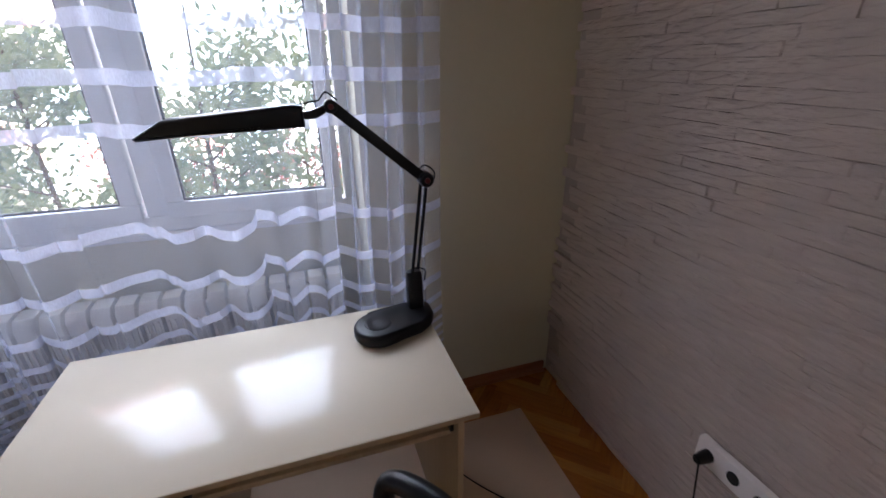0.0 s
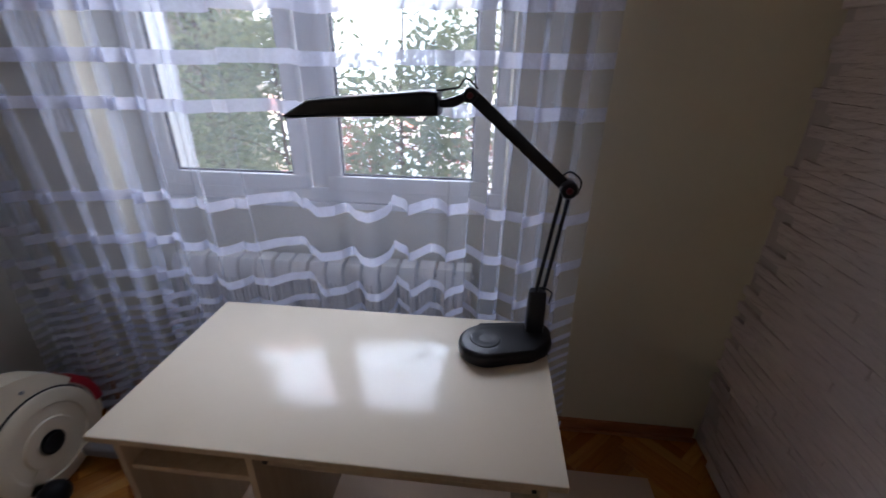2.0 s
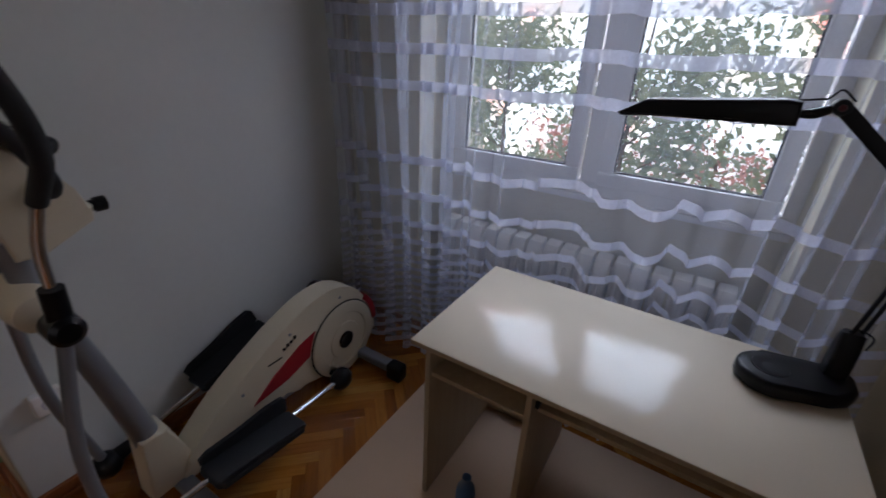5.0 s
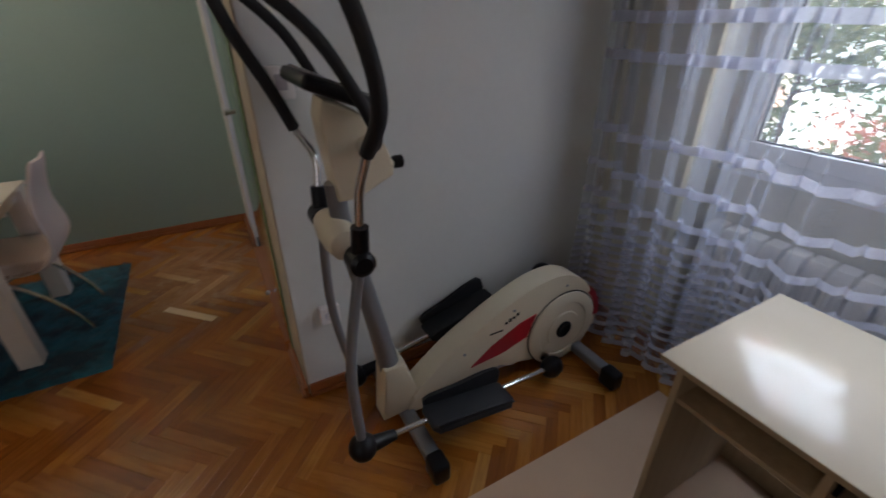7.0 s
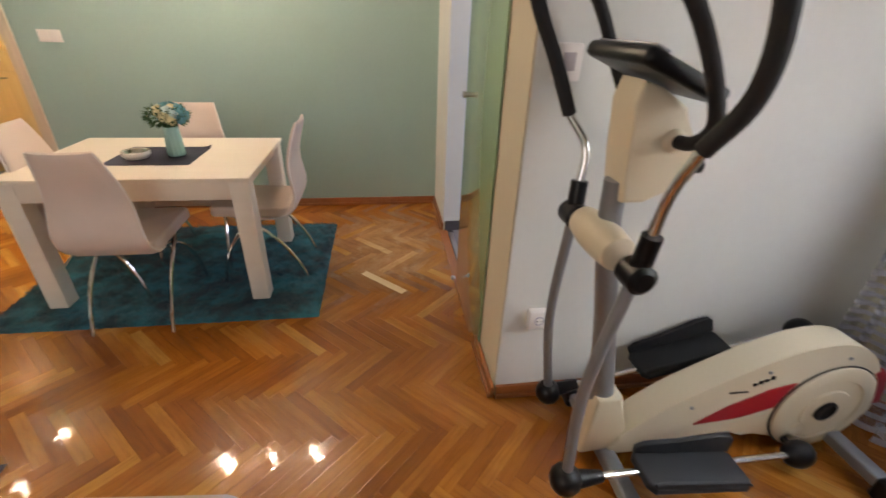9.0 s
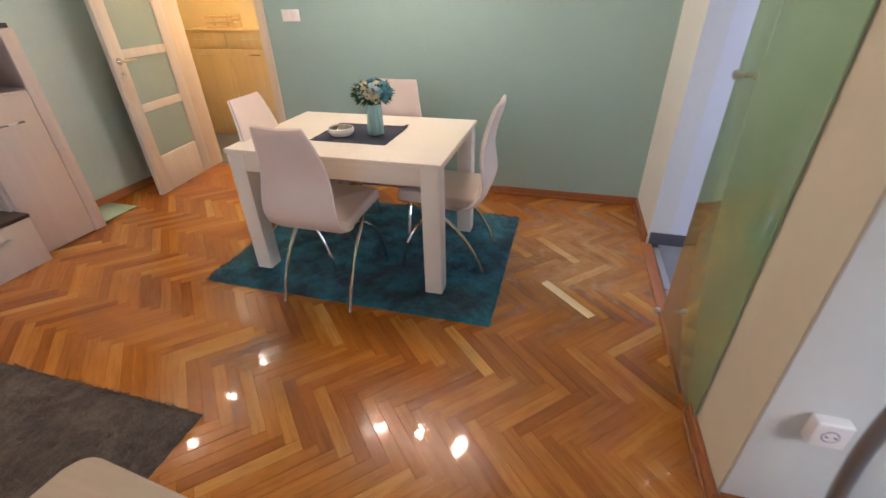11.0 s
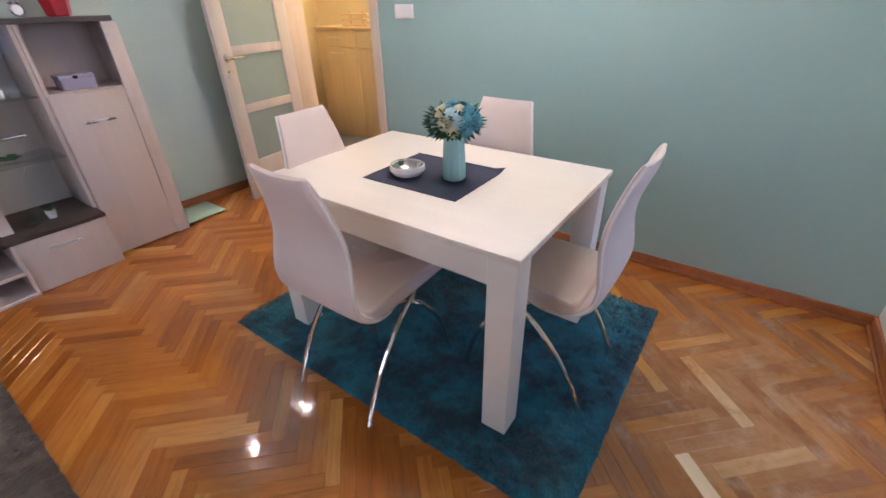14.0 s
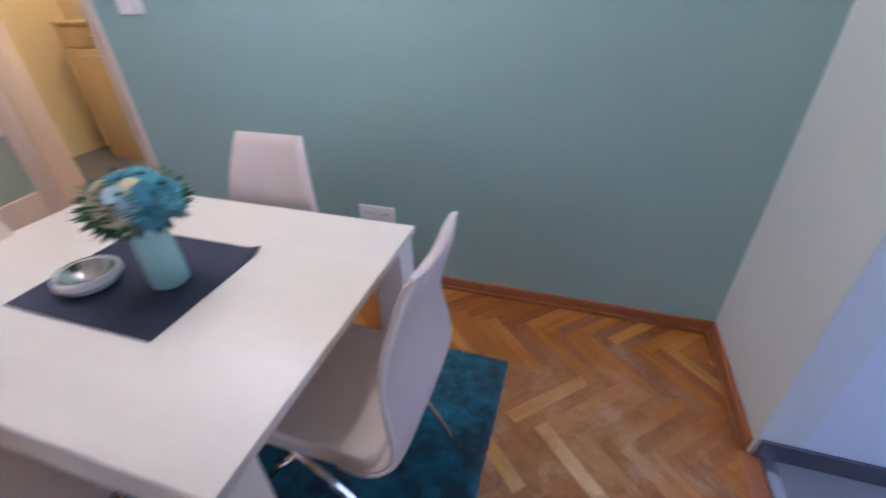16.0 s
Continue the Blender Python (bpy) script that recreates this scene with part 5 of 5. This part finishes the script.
# ---- on the dining table ----
PX0, PX1, PY0, PY1 = -2.965, -2.605, -1.745, -1.310
mt = thing("placemat", (-2.785, -1.53, TZ), "dark navy woven cloth placemat in the middle of the table", "placemat")


def mat_height(x, y):
    """The cloth lies almost flat; one corner has curled up."""
    curl = max(0.0, 1.0 - ((x - PX0) ** 2 + (y - PY1) ** 2) ** 0.5 / 0.05)
    return TZ + 0.0012 + 0.0007 * (1 + noise.noise(Vector((x * 14, y * 14, 2)))) + 0.012 * curl ** 1.5


def cloth_piece(x0, x1, y0, y1, nx, ny, lift, thick):
    b = bmesh.new()
    levels = []
    for dz in (0.0, thick):
        levels.append([[b.verts.new((x0 + (x1 - x0) * i / nx, y0 + (y1 - y0) * j / ny, mat_height(x0 + (x1 - x0) * i / nx, y0 + (y1 - y0) * j / ny) + lift + dz)) for j in range(ny + 1)] for i in range(nx + 1)])
    lo, hi = levels
    for i in range(nx):
        for j in range(ny):
            b.faces.new((hi[i][j], hi[i + 1][j], hi[i + 1][j + 1], hi[i][j + 1]))
            b.faces.new((lo[i][j], lo[i][j + 1], lo[i + 1][j + 1], lo[i + 1][j]))
    for i in range(nx):
        b.faces.new((lo[i][0], lo[i + 1][0], hi[i + 1][0], hi[i][0])), b.faces.new((lo[i + 1][ny], lo[i][ny], hi[i][ny], hi[i + 1][ny]))
    for j in range(ny):
        b.faces.new((lo[0][j + 1], lo[0][j], hi[0][j], hi[0][j + 1])), b.faces.new((lo[nx][j], lo[nx][j + 1], hi[nx][j + 1], hi[nx][j]))
    return b


part("cloth", cloth_piece(PX0, PX1, PY0, PY1, 36, 44, 0.0, 0.0010), M_NAVY, mt)
for x0, x1, y0, y1, nx, ny in ((PX0, PX0 + 0.012, PY0, PY1, 2, 44), (PX1 - 0.012, PX1, PY0, PY1, 2, 44), (PX0 + 0.0125, PX1 - 0.0125, PY0, PY0 + 0.012, 36, 2), (PX0 + 0.0125, PX1 - 0.0125, PY1 - 0.012, PY1, 36, 2)):
    part("hem", cloth_piece(x0, x1, y0, y1, nx, ny, 0.0011, 0.0009), M_NAVY, mt)
bw = thing("bowl", (-2.720, -1.612, TZ + 0.0035), "round white ceramic bowl with a silvered inside", "bowl")
BZ = TZ + 0.0038
part("body", lathe(bmesh.new(), [(0.035, 0.0), (0.058, 0.008), (0.071, 0.026), (0.069, 0.041), (0.064, 0.045), (0.060, 0.042), (0.054, 0.026), (0.035, 0.012), (0.004, 0.008)], (-2.72, -1.612, BZ), 36), M_BOWL, bw)
part("inside", lathe(bmesh.new(), [(0.0635, 0.0458), (0.0590, 0.0400), (0.0525, 0.0265), (0.034, 0.0135), (0.012, 0.0100), (0.002, 0.0095)], (-2.72, -1.612, BZ), 36, open_start=True), M_BOWL_IN, bw, "silvered crackled inside")
vs = thing("flower_vase", (-2.785, -1.435, TZ + 0.0035), "ribbed aqua ceramic vase filled with artificial flowers", "vase")
VC = Vector((-2.785, -1.435, BZ))
part("vase_body", lathe(bmesh.new(), [(0.038, 0.0), (0.043, 0.006), (0.043, 0.05), (0.040, 0.11), (0.037, 0.158), (0.033, 0.160), (0.033, 0.14)], VC, 48, "z", lambda a, k: 1 + 0.035 * math.cos(12 * a + 0.25 * k)), M_VASE, vs)
fr = random.Random(21)


def flower(c, r, kind, d):
    """Layers of separate petals round a heart."""
    b = bmesh.new()
    q = Vector(d).normalized().to_track_quat("Z", "Y").to_matrix()
    layers = {"rose": ((5, 0.35, 75), (7, 0.6, 55), (9, 0.85, 30), (9, 1.0, 8)), "mum": ((8, 0.4, 70), (12, 0.65, 50), (16, 0.9, 30), (18, 1.05, 10), (16, 1.05, -12))}[kind]
    for li, (n, ln, up) in enumerate(layers):
        wdt = (0.42 if kind == "rose" else 0.14) * r
        for k in range(n):
            a = 2 * math.pi * (k + 0.5 * (li % 2)) / n + fr.uniform(-0.1, 0.1)
            e = radians(up + fr.uniform(-8, 8))
            o = Vector((math.cos(a), math.sin(a), 0))
            s = Vector((-math.sin(a), math.cos(a), 0))
            m1 = o * (0.55 * r * ln * math.cos(e)) + Vector((0, 0, 0.55 * r * ln * math.sin(e)))
            tip = o * (r * ln * math.cos(e * 0.75)) + Vector((0, 0, r * ln * math.sin(e * 0.75)))
            p = [o * 0.05 * r, m1 + s * wdt, m1 - s * wdt, tip + s * wdt * 0.5, tip - s * wdt * 0.5]
            vv = [b.verts.new(Vector(c) + q @ x) for x in p]
            b.faces.new((vv[0], vv[1], vv[2])), b.faces.new((vv[1], vv[3], vv[4], vv[2]))
    return b


FC = VC + Vector((0, 0, 0.215))
PETALS = [M_PETAL_PALE, M_PETAL_CREAM, M_PETAL_BLUE]
for k in range(30):
    zz = 1 - 1.25 * (k + 0.5) / 30
    a = k * 2.39996
    rr2 = math.sqrt(max(0, 1 - zz * zz))
    d = Vector((rr2 * math.cos(a), rr2 * math.sin(a), zz))
    big = d.y > 0.62 and d.x < 0.8 or d.x < -0.75 or d.z > 0.93
    m = M_PETAL_BLUE if big else PETALS[k % 2]
    c = FC + Vector((d.x * 0.078, d.y * 0.088 + 0.005, d.z * 0.060))
    part("bloom", flower(c, (0.030 if m is M_PETAL_BLUE else 0.025) * fr.uniform(0.9, 1.15), "mum" if m is M_PETAL_BLUE else "rose", d), m, vs, "" if m is M_PETAL_BLUE else "small pale rose bloom")
b = bmesh.new()
for k in range(280):
    a, zz = fr.uniform(0, 6.28), fr.uniform(-0.6, 0.7)
    rr2 = math.sqrt(1 - zz * zz)
    d = Vector((rr2 * math.cos(a), rr2 * math.sin(a), zz))
    c = FC + Vector((d.x * 0.085, d.y * 0.092, d.z * 0.062))
    s = d.cross(Vector((fr.uniform(-1, 1), fr.uniform(-1, 1), 1))).normalized()
    ln = fr.uniform(0.018, 0.038)
    p = [c - d * 0.03, c + s * 0.008, c + d * ln, c - s * 0.008]
    b.faces.new([b.verts.new(x) for x in p])
part("leaves", b, M_LEAF, vs)
b = bmesh.new()
for k in range(16):
    a = k * 2.4
    o = Vector((math.cos(a), math.sin(a), 0))
    tube(b, [VC + Vector((0, 0, 0.13)) + o * 0.015, VC + Vector((0, 0, 0.17)) + o * 0.03, FC + o * 0.06], 0.0015, 5)
part("stems", b, M_LEAF, vs)

# ---- fittings on the green wall ----
sw = thing("light_switch", (XW, -2.546, 1.293), "white double light switch plate on the green wall", "light switch")
part("frame", boxed(XW + 0.001, XW + 0.009, -2.620, -2.472, 1.254, 1.333, 0.003), M_SOCKET, sw)
for y in (-2.612, -2.545):
    part("rocker", boxed(XW + 0.0095, XW + 0.013, y, y + 0.066, 1.262, 1.325, 0.0015), M_SOCKET, sw)
ws = thing("wall_socket", (XW, -1.43, 0.385), "white double wall socket on the green wall", "wall socket")
part("frame", boxed(XW + 0.001, XW + 0.011, -1.525, -1.335, 0.345, 0.425, 0.003), M_SOCKET, ws)
for y in (-1.478, -1.382):
    part("recess", lathe(bmesh.new(), [(0.019, 0.0112), (0.021, 0.0122), (0.021, 0.0105)], (XW, y, 0.385), 18, "x"), M_SOCKET, ws)
    for dy in (-0.0095, 0.0095):
        part("pin_hole", lathe(bmesh.new(), [(0.0005, 0.0126), (0.004, 0.0126), (0.004, 0.011)], (XW, y + dy, 0.385), 8, "x"), M_SLOT, ws)

# ---- hall cupboard ----
hc = thing("hall_cupboard", (-5.09, -4.06, 0.0), "maple hall cupboard with two drawers over tall doors", "cupboard")
part("carcass", boxed(-5.295, -4.925, -4.66, -3.44, 0.0, 1.108), M_HALL, hc)
part("top", boxed(-5.297, -4.895, -4.67, -3.43, 1.109, 1.130, 0.002), M_HALL, hc)
for y0, y1 in ((-4.655, -4.064), (-4.056, -3.445)):
    d = part("door", boxed(-4.924, -4.906, y0, y1, 0.05, 0.935, 0.0015), M_HALL, hc)
    dw = part("drawer_front", boxed(-4.924, -4.906, y0, y1, 0.945, 1.100, 0.0015), M_HALL, hc)
    for z, par in ((0.885, d), (1.035, dw)):
        yc = (y0 + y1) / 2
        b = bmesh.new()
        box(b, -4.885, -4.876, yc - 0.10, yc + 0.10, z - 0.006, z + 0.006, 0.003)
        for y in (yc - 0.085, yc + 0.085):
            box(b, -4.9055, -4.884, y - 0.004, y + 0.004, z - 0.004, z + 0.004)
        part("handle", b, M_METAL, par, "brushed steel bar handle")
hs = thing("wooden_tray", (-5.05, -4.15, 1.130), "small slatted wooden tray on the hall cupboard", "tray")
for k in range(3):
    part("slat", boxed(-5.12, -5.0, -4.34, -3.98, 1.132 + k * 0.05, 1.150 + k * 0.05, 0.002), M_HALL, hs)
for y in (-4.34, -4.16, -3.995):
    part("post", boxed(-5.135, -5.121, y, y + 0.014, 1.131, 1.27, 0.001), M_HALL, hs)

# ---- ceiling spots ----
for sx, sy in SPOTS:
    sp = thing("ceiling_spotlight", (sx, sy, 2.60), "small brushed steel ceiling spotlight", "ceiling light", "ceiling spotlights")
    part("mount", lathe(bmesh.new(), [(0.045, -0.022), (0.048, -0.018), (0.048, -0.001)], (sx, sy, 2.60), 20), M_METAL, sp)
    part("shade", lathe(bmesh.new(), [(0.030, -0.115), (0.036, -0.115), (0.034, -0.040), (0.020, -0.0225), (0.018, -0.03), (0.030, -0.045)], (sx, sy, 2.60), 20), M_METAL, sp)

# ---- the garden outside the window ----
GZ = -4.5
setting("ground", boxed(-70, 70, 3.3, 140, GZ - 0.1, GZ), M_GRASS, "sunlit garden lawn below the window")
# Emissive sheet added for the bright outdoors; it also lights the room.
gb = Nodes("glowing_backdrop")
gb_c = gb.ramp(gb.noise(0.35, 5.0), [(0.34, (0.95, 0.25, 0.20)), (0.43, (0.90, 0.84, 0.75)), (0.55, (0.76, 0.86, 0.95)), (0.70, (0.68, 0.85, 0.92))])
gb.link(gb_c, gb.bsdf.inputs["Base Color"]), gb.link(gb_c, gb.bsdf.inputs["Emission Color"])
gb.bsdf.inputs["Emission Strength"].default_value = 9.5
setting("backdrop", boxed(-26, 26, 19.0, 19.2, GZ - 0.05, 30), gb.mat, "glowing sheet added behind the garden to stand in for bright daylight")


def house(x0, x1, y0, y1, eaves, ridge, wall_mat, roof_mat, windows, label):
    """A plain house: walls, a gabled roof with its ridge along x, and windows in the near wall."""
    h = thing("house", ((x0 + x1) / 2, y0, GZ), label, "house")
    part("wall", boxed(x0, x1, y0, y1, GZ, eaves), wall_mat, h)
    b = bmesh.new()
    slab(b, [(y0 - 0.5, eaves - 0.12), (y0 - 0.5, eaves + 0.02), ((y0 + y1) / 2, ridge), (y1 + 0.5, eaves + 0.02), (y1 + 0.5, eaves - 0.12)], x0 - 0.4, x1 + 0.4, "x")
    part("roof", b, roof_mat, h, smooth=False)
    for wx, wz in windows:
        w = part("window", boxed(wx - 0.55, wx + 0.55, y0 - 0.03, y0 - 0.002, wz - 0.7, wz + 0.7), M_SLOT, h, "dark double window with white bars")
        b = bmesh.new()
        for a in (-0.60, -0.035, 0.53):
            box(b, wx + a, wx + a + 0.07, y0 - 0.08, y0 - 0.032, wz - 0.76, wz + 0.76)
        for c in (-0.76, 0.15, 0.69):
            for a0, a1 in ((-0.528, -0.037), (0.037, 0.528)):
                box(b, wx + a0, wx + a1, y0 - 0.075, y0 - 0.032, wz + c, wz + c + 0.07)
        part("frame", b, M_PVC, w)
    return h


house(-9.20, -7.05, 13.2, 14.5, 6.4, 7.4, M_PALE_FACADE, M_FACADE, [(-7.99, 2.79)], "tall pale house front with one white-barred window")


def tree(at, height, spread, mat, seed, label, n):
    r = random.Random(seed)
    at = Vector(at)
    t = thing("tree", at, label, "tree")
    b = bmesh.new()
    tube(b, [at, at + Vector((0.05, 0, height * 0.3)), at + Vector((-0.04, 0.03, height * 0.62)), at + Vector((0.05, 0, height * 0.9))], [0.07, 0.05, 0.035, 0.012], 8)
    ends = []
    for k in range(30):
        z = height * r.uniform(0.22, 0.80)
        a = r.uniform(0, 6.28)
        ln = spread * r.uniform(0.5, 1.0)
        e = at + Vector((ln * math.cos(a), ln * 0.7 * math.sin(a), z + ln * r.uniform(0.1, 0.7)))
        s = at + Vector((0, 0, z))
        mid = s.lerp(e, 0.5) + Vector((0, 0, 0.08))
        tube(b, [s, mid, e], [0.020, 0.011, 0.004], 6)
        ends += [e, mid, s.lerp(e, 0.75)]
    part("trunk", b, M_BARK, t)
    vs3, fs3 = [], []
    for k in range(int(n * 0.85)):
        c = ends[r.randrange(len(ends))] + Vector((r.gauss(0, 0.26), r.gauss(0, 0.26), r.gauss(0, 0.24)))
        u = Vector((r.uniform(-1, 1), r.uniform(-1, 1), r.uniform(-1, 1))).normalized()
        w = u.orthogonal().normalized()
        s = r.uniform(0.05, 0.11)
        i = len(vs3)
        vs3 += [tuple(c - at - u * s), tuple(c - at + w * s * 0.5), tuple(c - at + u * s), tuple(c - at - w * s * 0.5)]
        fs3.append((i, i + 1, i + 2, i + 3))
    cr = new("crown", mesh_from("crown", vs3, fs3, mat))
    cr.parent = t
    return t


for x, y, hgt, spr, mat, n in ((-3.6, 8.5, 7.8, 1.5, M_OUT_LEAF, 4300), (-1.0, 7.4, 7.6, 1.4, M_OUT_LEAF, 4600), (1.5, 8.0, 8.0, 1.5, M_OUT_LEAF, 4600), (3.6, 9.0, 7.8, 1.5, M_OUT_LEAF, 3400), (-5.8, 9.6, 8.0, 1.7, M_OUT_LEAF, 3400), (0.4, 12.0, 5.4, 1.7, M_OUT_RED, 2200), (-3.0, 13.0, 5.2, 1.8, M_OUT_RED, 2200), (-7.6, 12.5, 8.4, 1.9, M_OUT_LEAF, 3000)):
    tree((x, y, GZ), hgt, spr, mat, int(x * 10 + 90), "slender garden tree with loose small leaves" if mat is M_OUT_LEAF else "low garden tree with reddish leaves", n)

# ---- pieces of the floor and the stone wall ----
PL, PN = 0.357, 7
PW = PL / PN


def block_mesh(name, mat, l=PL, w=PW):
    g, c, t = 0.0002, 0.0007, 0.013
    x0, x1, y0, y1 = -l / 2 + g, l / 2 - g, -w / 2 + g, w / 2 - g
    v = [(x0, y0, -t), (x1, y0, -t), (x1, y1, -t), (x0, y1, -t),
         (x0, y0, -c), (x1, y0, -c), (x1, y1, -c), (x0, y1, -c),
         (x0 + c, y0 + c, 0), (x1 - c, y0 + c, 0), (x1 - c, y1 - c, 0), (x0 + c, y1 - c, 0)]
    f = [(8, 9, 10, 11)]
    for i in range(4):
        j = (i + 1) % 4
        f += [(i, j, j + 4, i + 4), (i + 4, j + 4, j + 8, i + 8)]
    return v, f


# herringbone of blocks laid at 45 degrees to the walls; one pale replaced block fixes its phase
AU, AV = Vector((0.70711, 0.70711, 0)), Vector((-0.70711, 0.70711, 0))
O = Vector((-2.686, -0.442, 0)) - AV * (PW * 0.5)
lying, upright = [], []
for gy in range(-140, 141):
    for k in range(-14, 15):
        cx, cy = (gy + 2 * PN * k + PN / 2), gy + 0.5
        p = O + AU * (cx * PW) + AV * (cy * PW)
        lying.append((p, gy == 0 and k == 0))
        gx = gy
        q = O + AU * ((gx + 0.5) * PW) + AV * ((gx - 2 * PN + 1 + 2 * PN * k + PN / 2) * PW)
        upright.append((q, False))


def on_floor(p):
    if XW - 0.16 < p.x < XE + 0.15 and YS - 0.15 < p.y < YJ + 0.13:
        return True
    return XA - 0.10 < p.x < XE + 0.15 and p.y < YN + 0.32 and p.y > YJ


lying = [q for q in lying if on_floor(q[0])]
upright = [q for q in upright if on_floor(q[0])]
v, f = block_mesh("oak_block", M_PARQUET_ONE)
block_data = mesh_from("oak_block", v, f, M_PARQUET_ONE)
pale_data = mesh_from("oak_block_pale", v, f, M_PALE_BLOCK)
focus = Vector((-2.3, -0.45, 0))
every = [(p, 45.0, pale) for p, pale in lying] + [(p, 135.0, pale) for p, pale in upright]
every.sort(key=lambda e: (e[0] - focus).length)
rng = random.Random(5)
near, rest = every[:300], every[300:]
for p, a, pale in near:
    ob = new("oak_block", pale_data if pale else block_data)
    ob.parent = floor
    m = pose(p.x, p.y, 0.0008 * rng.random() - 0.0006, 0.10 * rng.uniform(-1, 1), 0.05 * rng.uniform(-1, 1), a)
    ob.matrix_basis = m
for a in (45.0, 135.0):
    vs, fs = [], []
    back = pose(0, 0, 0, 0, 0, -a)
    for p, aa, pale in rest:
        if aa != a:
            continue
        q = back @ p
        s, dz = len(vs), 0.0008 * rng.random() - 0.0006
        vs += [(x + q.x, y + q.y, z + dz) for x, y, z in v]
        fs += [tuple(i + s for i in fc) for fc in f]
    ob = new("oak_blocks", mesh_from("oak_blocks", vs, fs, M_PARQUET))
    ob.matrix_basis = pose(0, 0, 0, 0, 0, a)
    ob.parent = floor
    tagged(ob, "herringbone oak parquet blocks further off", "", "", "stuff")

# split stone strips on the east wall
SH = 0.035


def strip_mesh(length, height, r):
    """One split stone: an uneven face, deeper at its edges."""
    nx, nz = max(3, int(length / 0.06)), 2
    vs, fs = [], []
    lean = r.uniform(-0.0012, 0.0012)
    for i in range(nx + 1):
        for k in range(nz + 1):
            edge = 0.003 if k in (0, nz) or i in (0, nx) else 0.0
            d = r.uniform(0.000, 0.0025) + 0.0015 * math.sin(i * 1.3 + lean * 900) + edge * 0.7 + lean * (k - 1)
            jit = r.uniform(-0.0015, 0.0015) if k in (0, nz) else r.uniform(-0.006, 0.006)
            vs.append((d, (i / nx - 0.5) * (length - 0.0015), (k / nz - 0.5) * (height - 0.001) + jit))
    for i in range(nx):
        for k in range(nz):
            a = i * (nz + 1) + k
            fs.append((a, a + 1, a + nz + 2, a + nz + 1))
    s = len(vs)
    y0, z0 = (length - 0.0015) / 2, (height - 0.001) / 2
    vs += [(0.035, -y0, -z0), (0.035, -y0, z0), (0.035, y0, z0), (0.035, y0, -z0)]
    w = nz + 1
    c = [0, nz, nx * w + nz, nx * w]
    fs += [tuple([s, s + 1] + [k for k in range(nz, -1, -1)]), tuple([s + 2, s + 3] + [nx * w + k for k in range(0, w)])]
    fs += [tuple([s + 1, s + 2] + [i * w + nz for i in range(nx, -1, -1)]), tuple([s + 3, s] + [i * w for i in range(0, nx + 1)])]
    return vs, fs


r = random.Random(11)
LENS = (0.18, 0.26, 0.34, 0.42)
kinds = []
for ln in LENS:
    for k in range(4):
        vs, fs = strip_mesh(ln, SH, r)
        kinds.append((ln, mesh_from("stone_strip", vs, fs, M_STONE), vs, fs))
strips = []
for row in range(int(H / SH) + 1):
    y = YN + 0.05 - r.uniform(0, 0.2)
    while y > YS:
        k = r.randrange(16)
        ln = kinds[k][0]
        z = (row + 0.5) * SH
        if z < H:
            strips.append((k, y - ln / 2, z, r.choice((0, 0, 0, 1)) * r.uniform(-0.006, 0.003) + r.uniform(-0.001, 0.001)))
        y -= ln
strips.sort(key=lambda s: abs(s[1] - 0.9) + abs(s[2] - 0.9) * 0.8)
vs2, fs2 = [], []
for n, (k, y, z, d) in enumerate(strips):
    if n < 300:
        ob = new("stone_strip", kinds[k][1])
        ob.parent = wall_east
        ob.location = (XE + d, y, z)
    else:
        s = len(vs2)
        vs2 += [(a + XE + d, b2 + y, c2 + z) for a, b2, c2 in kinds[k][2]]
        fs2 += [tuple(i + s for i in fc) for fc in kinds[k][3]]
ob = new("stone_strips", mesh_from("stone_strips", vs2, fs2, M_STONE))
ob.parent = wall_east
tagged(ob, "thin split stone strips further off", "", "", "stuff")
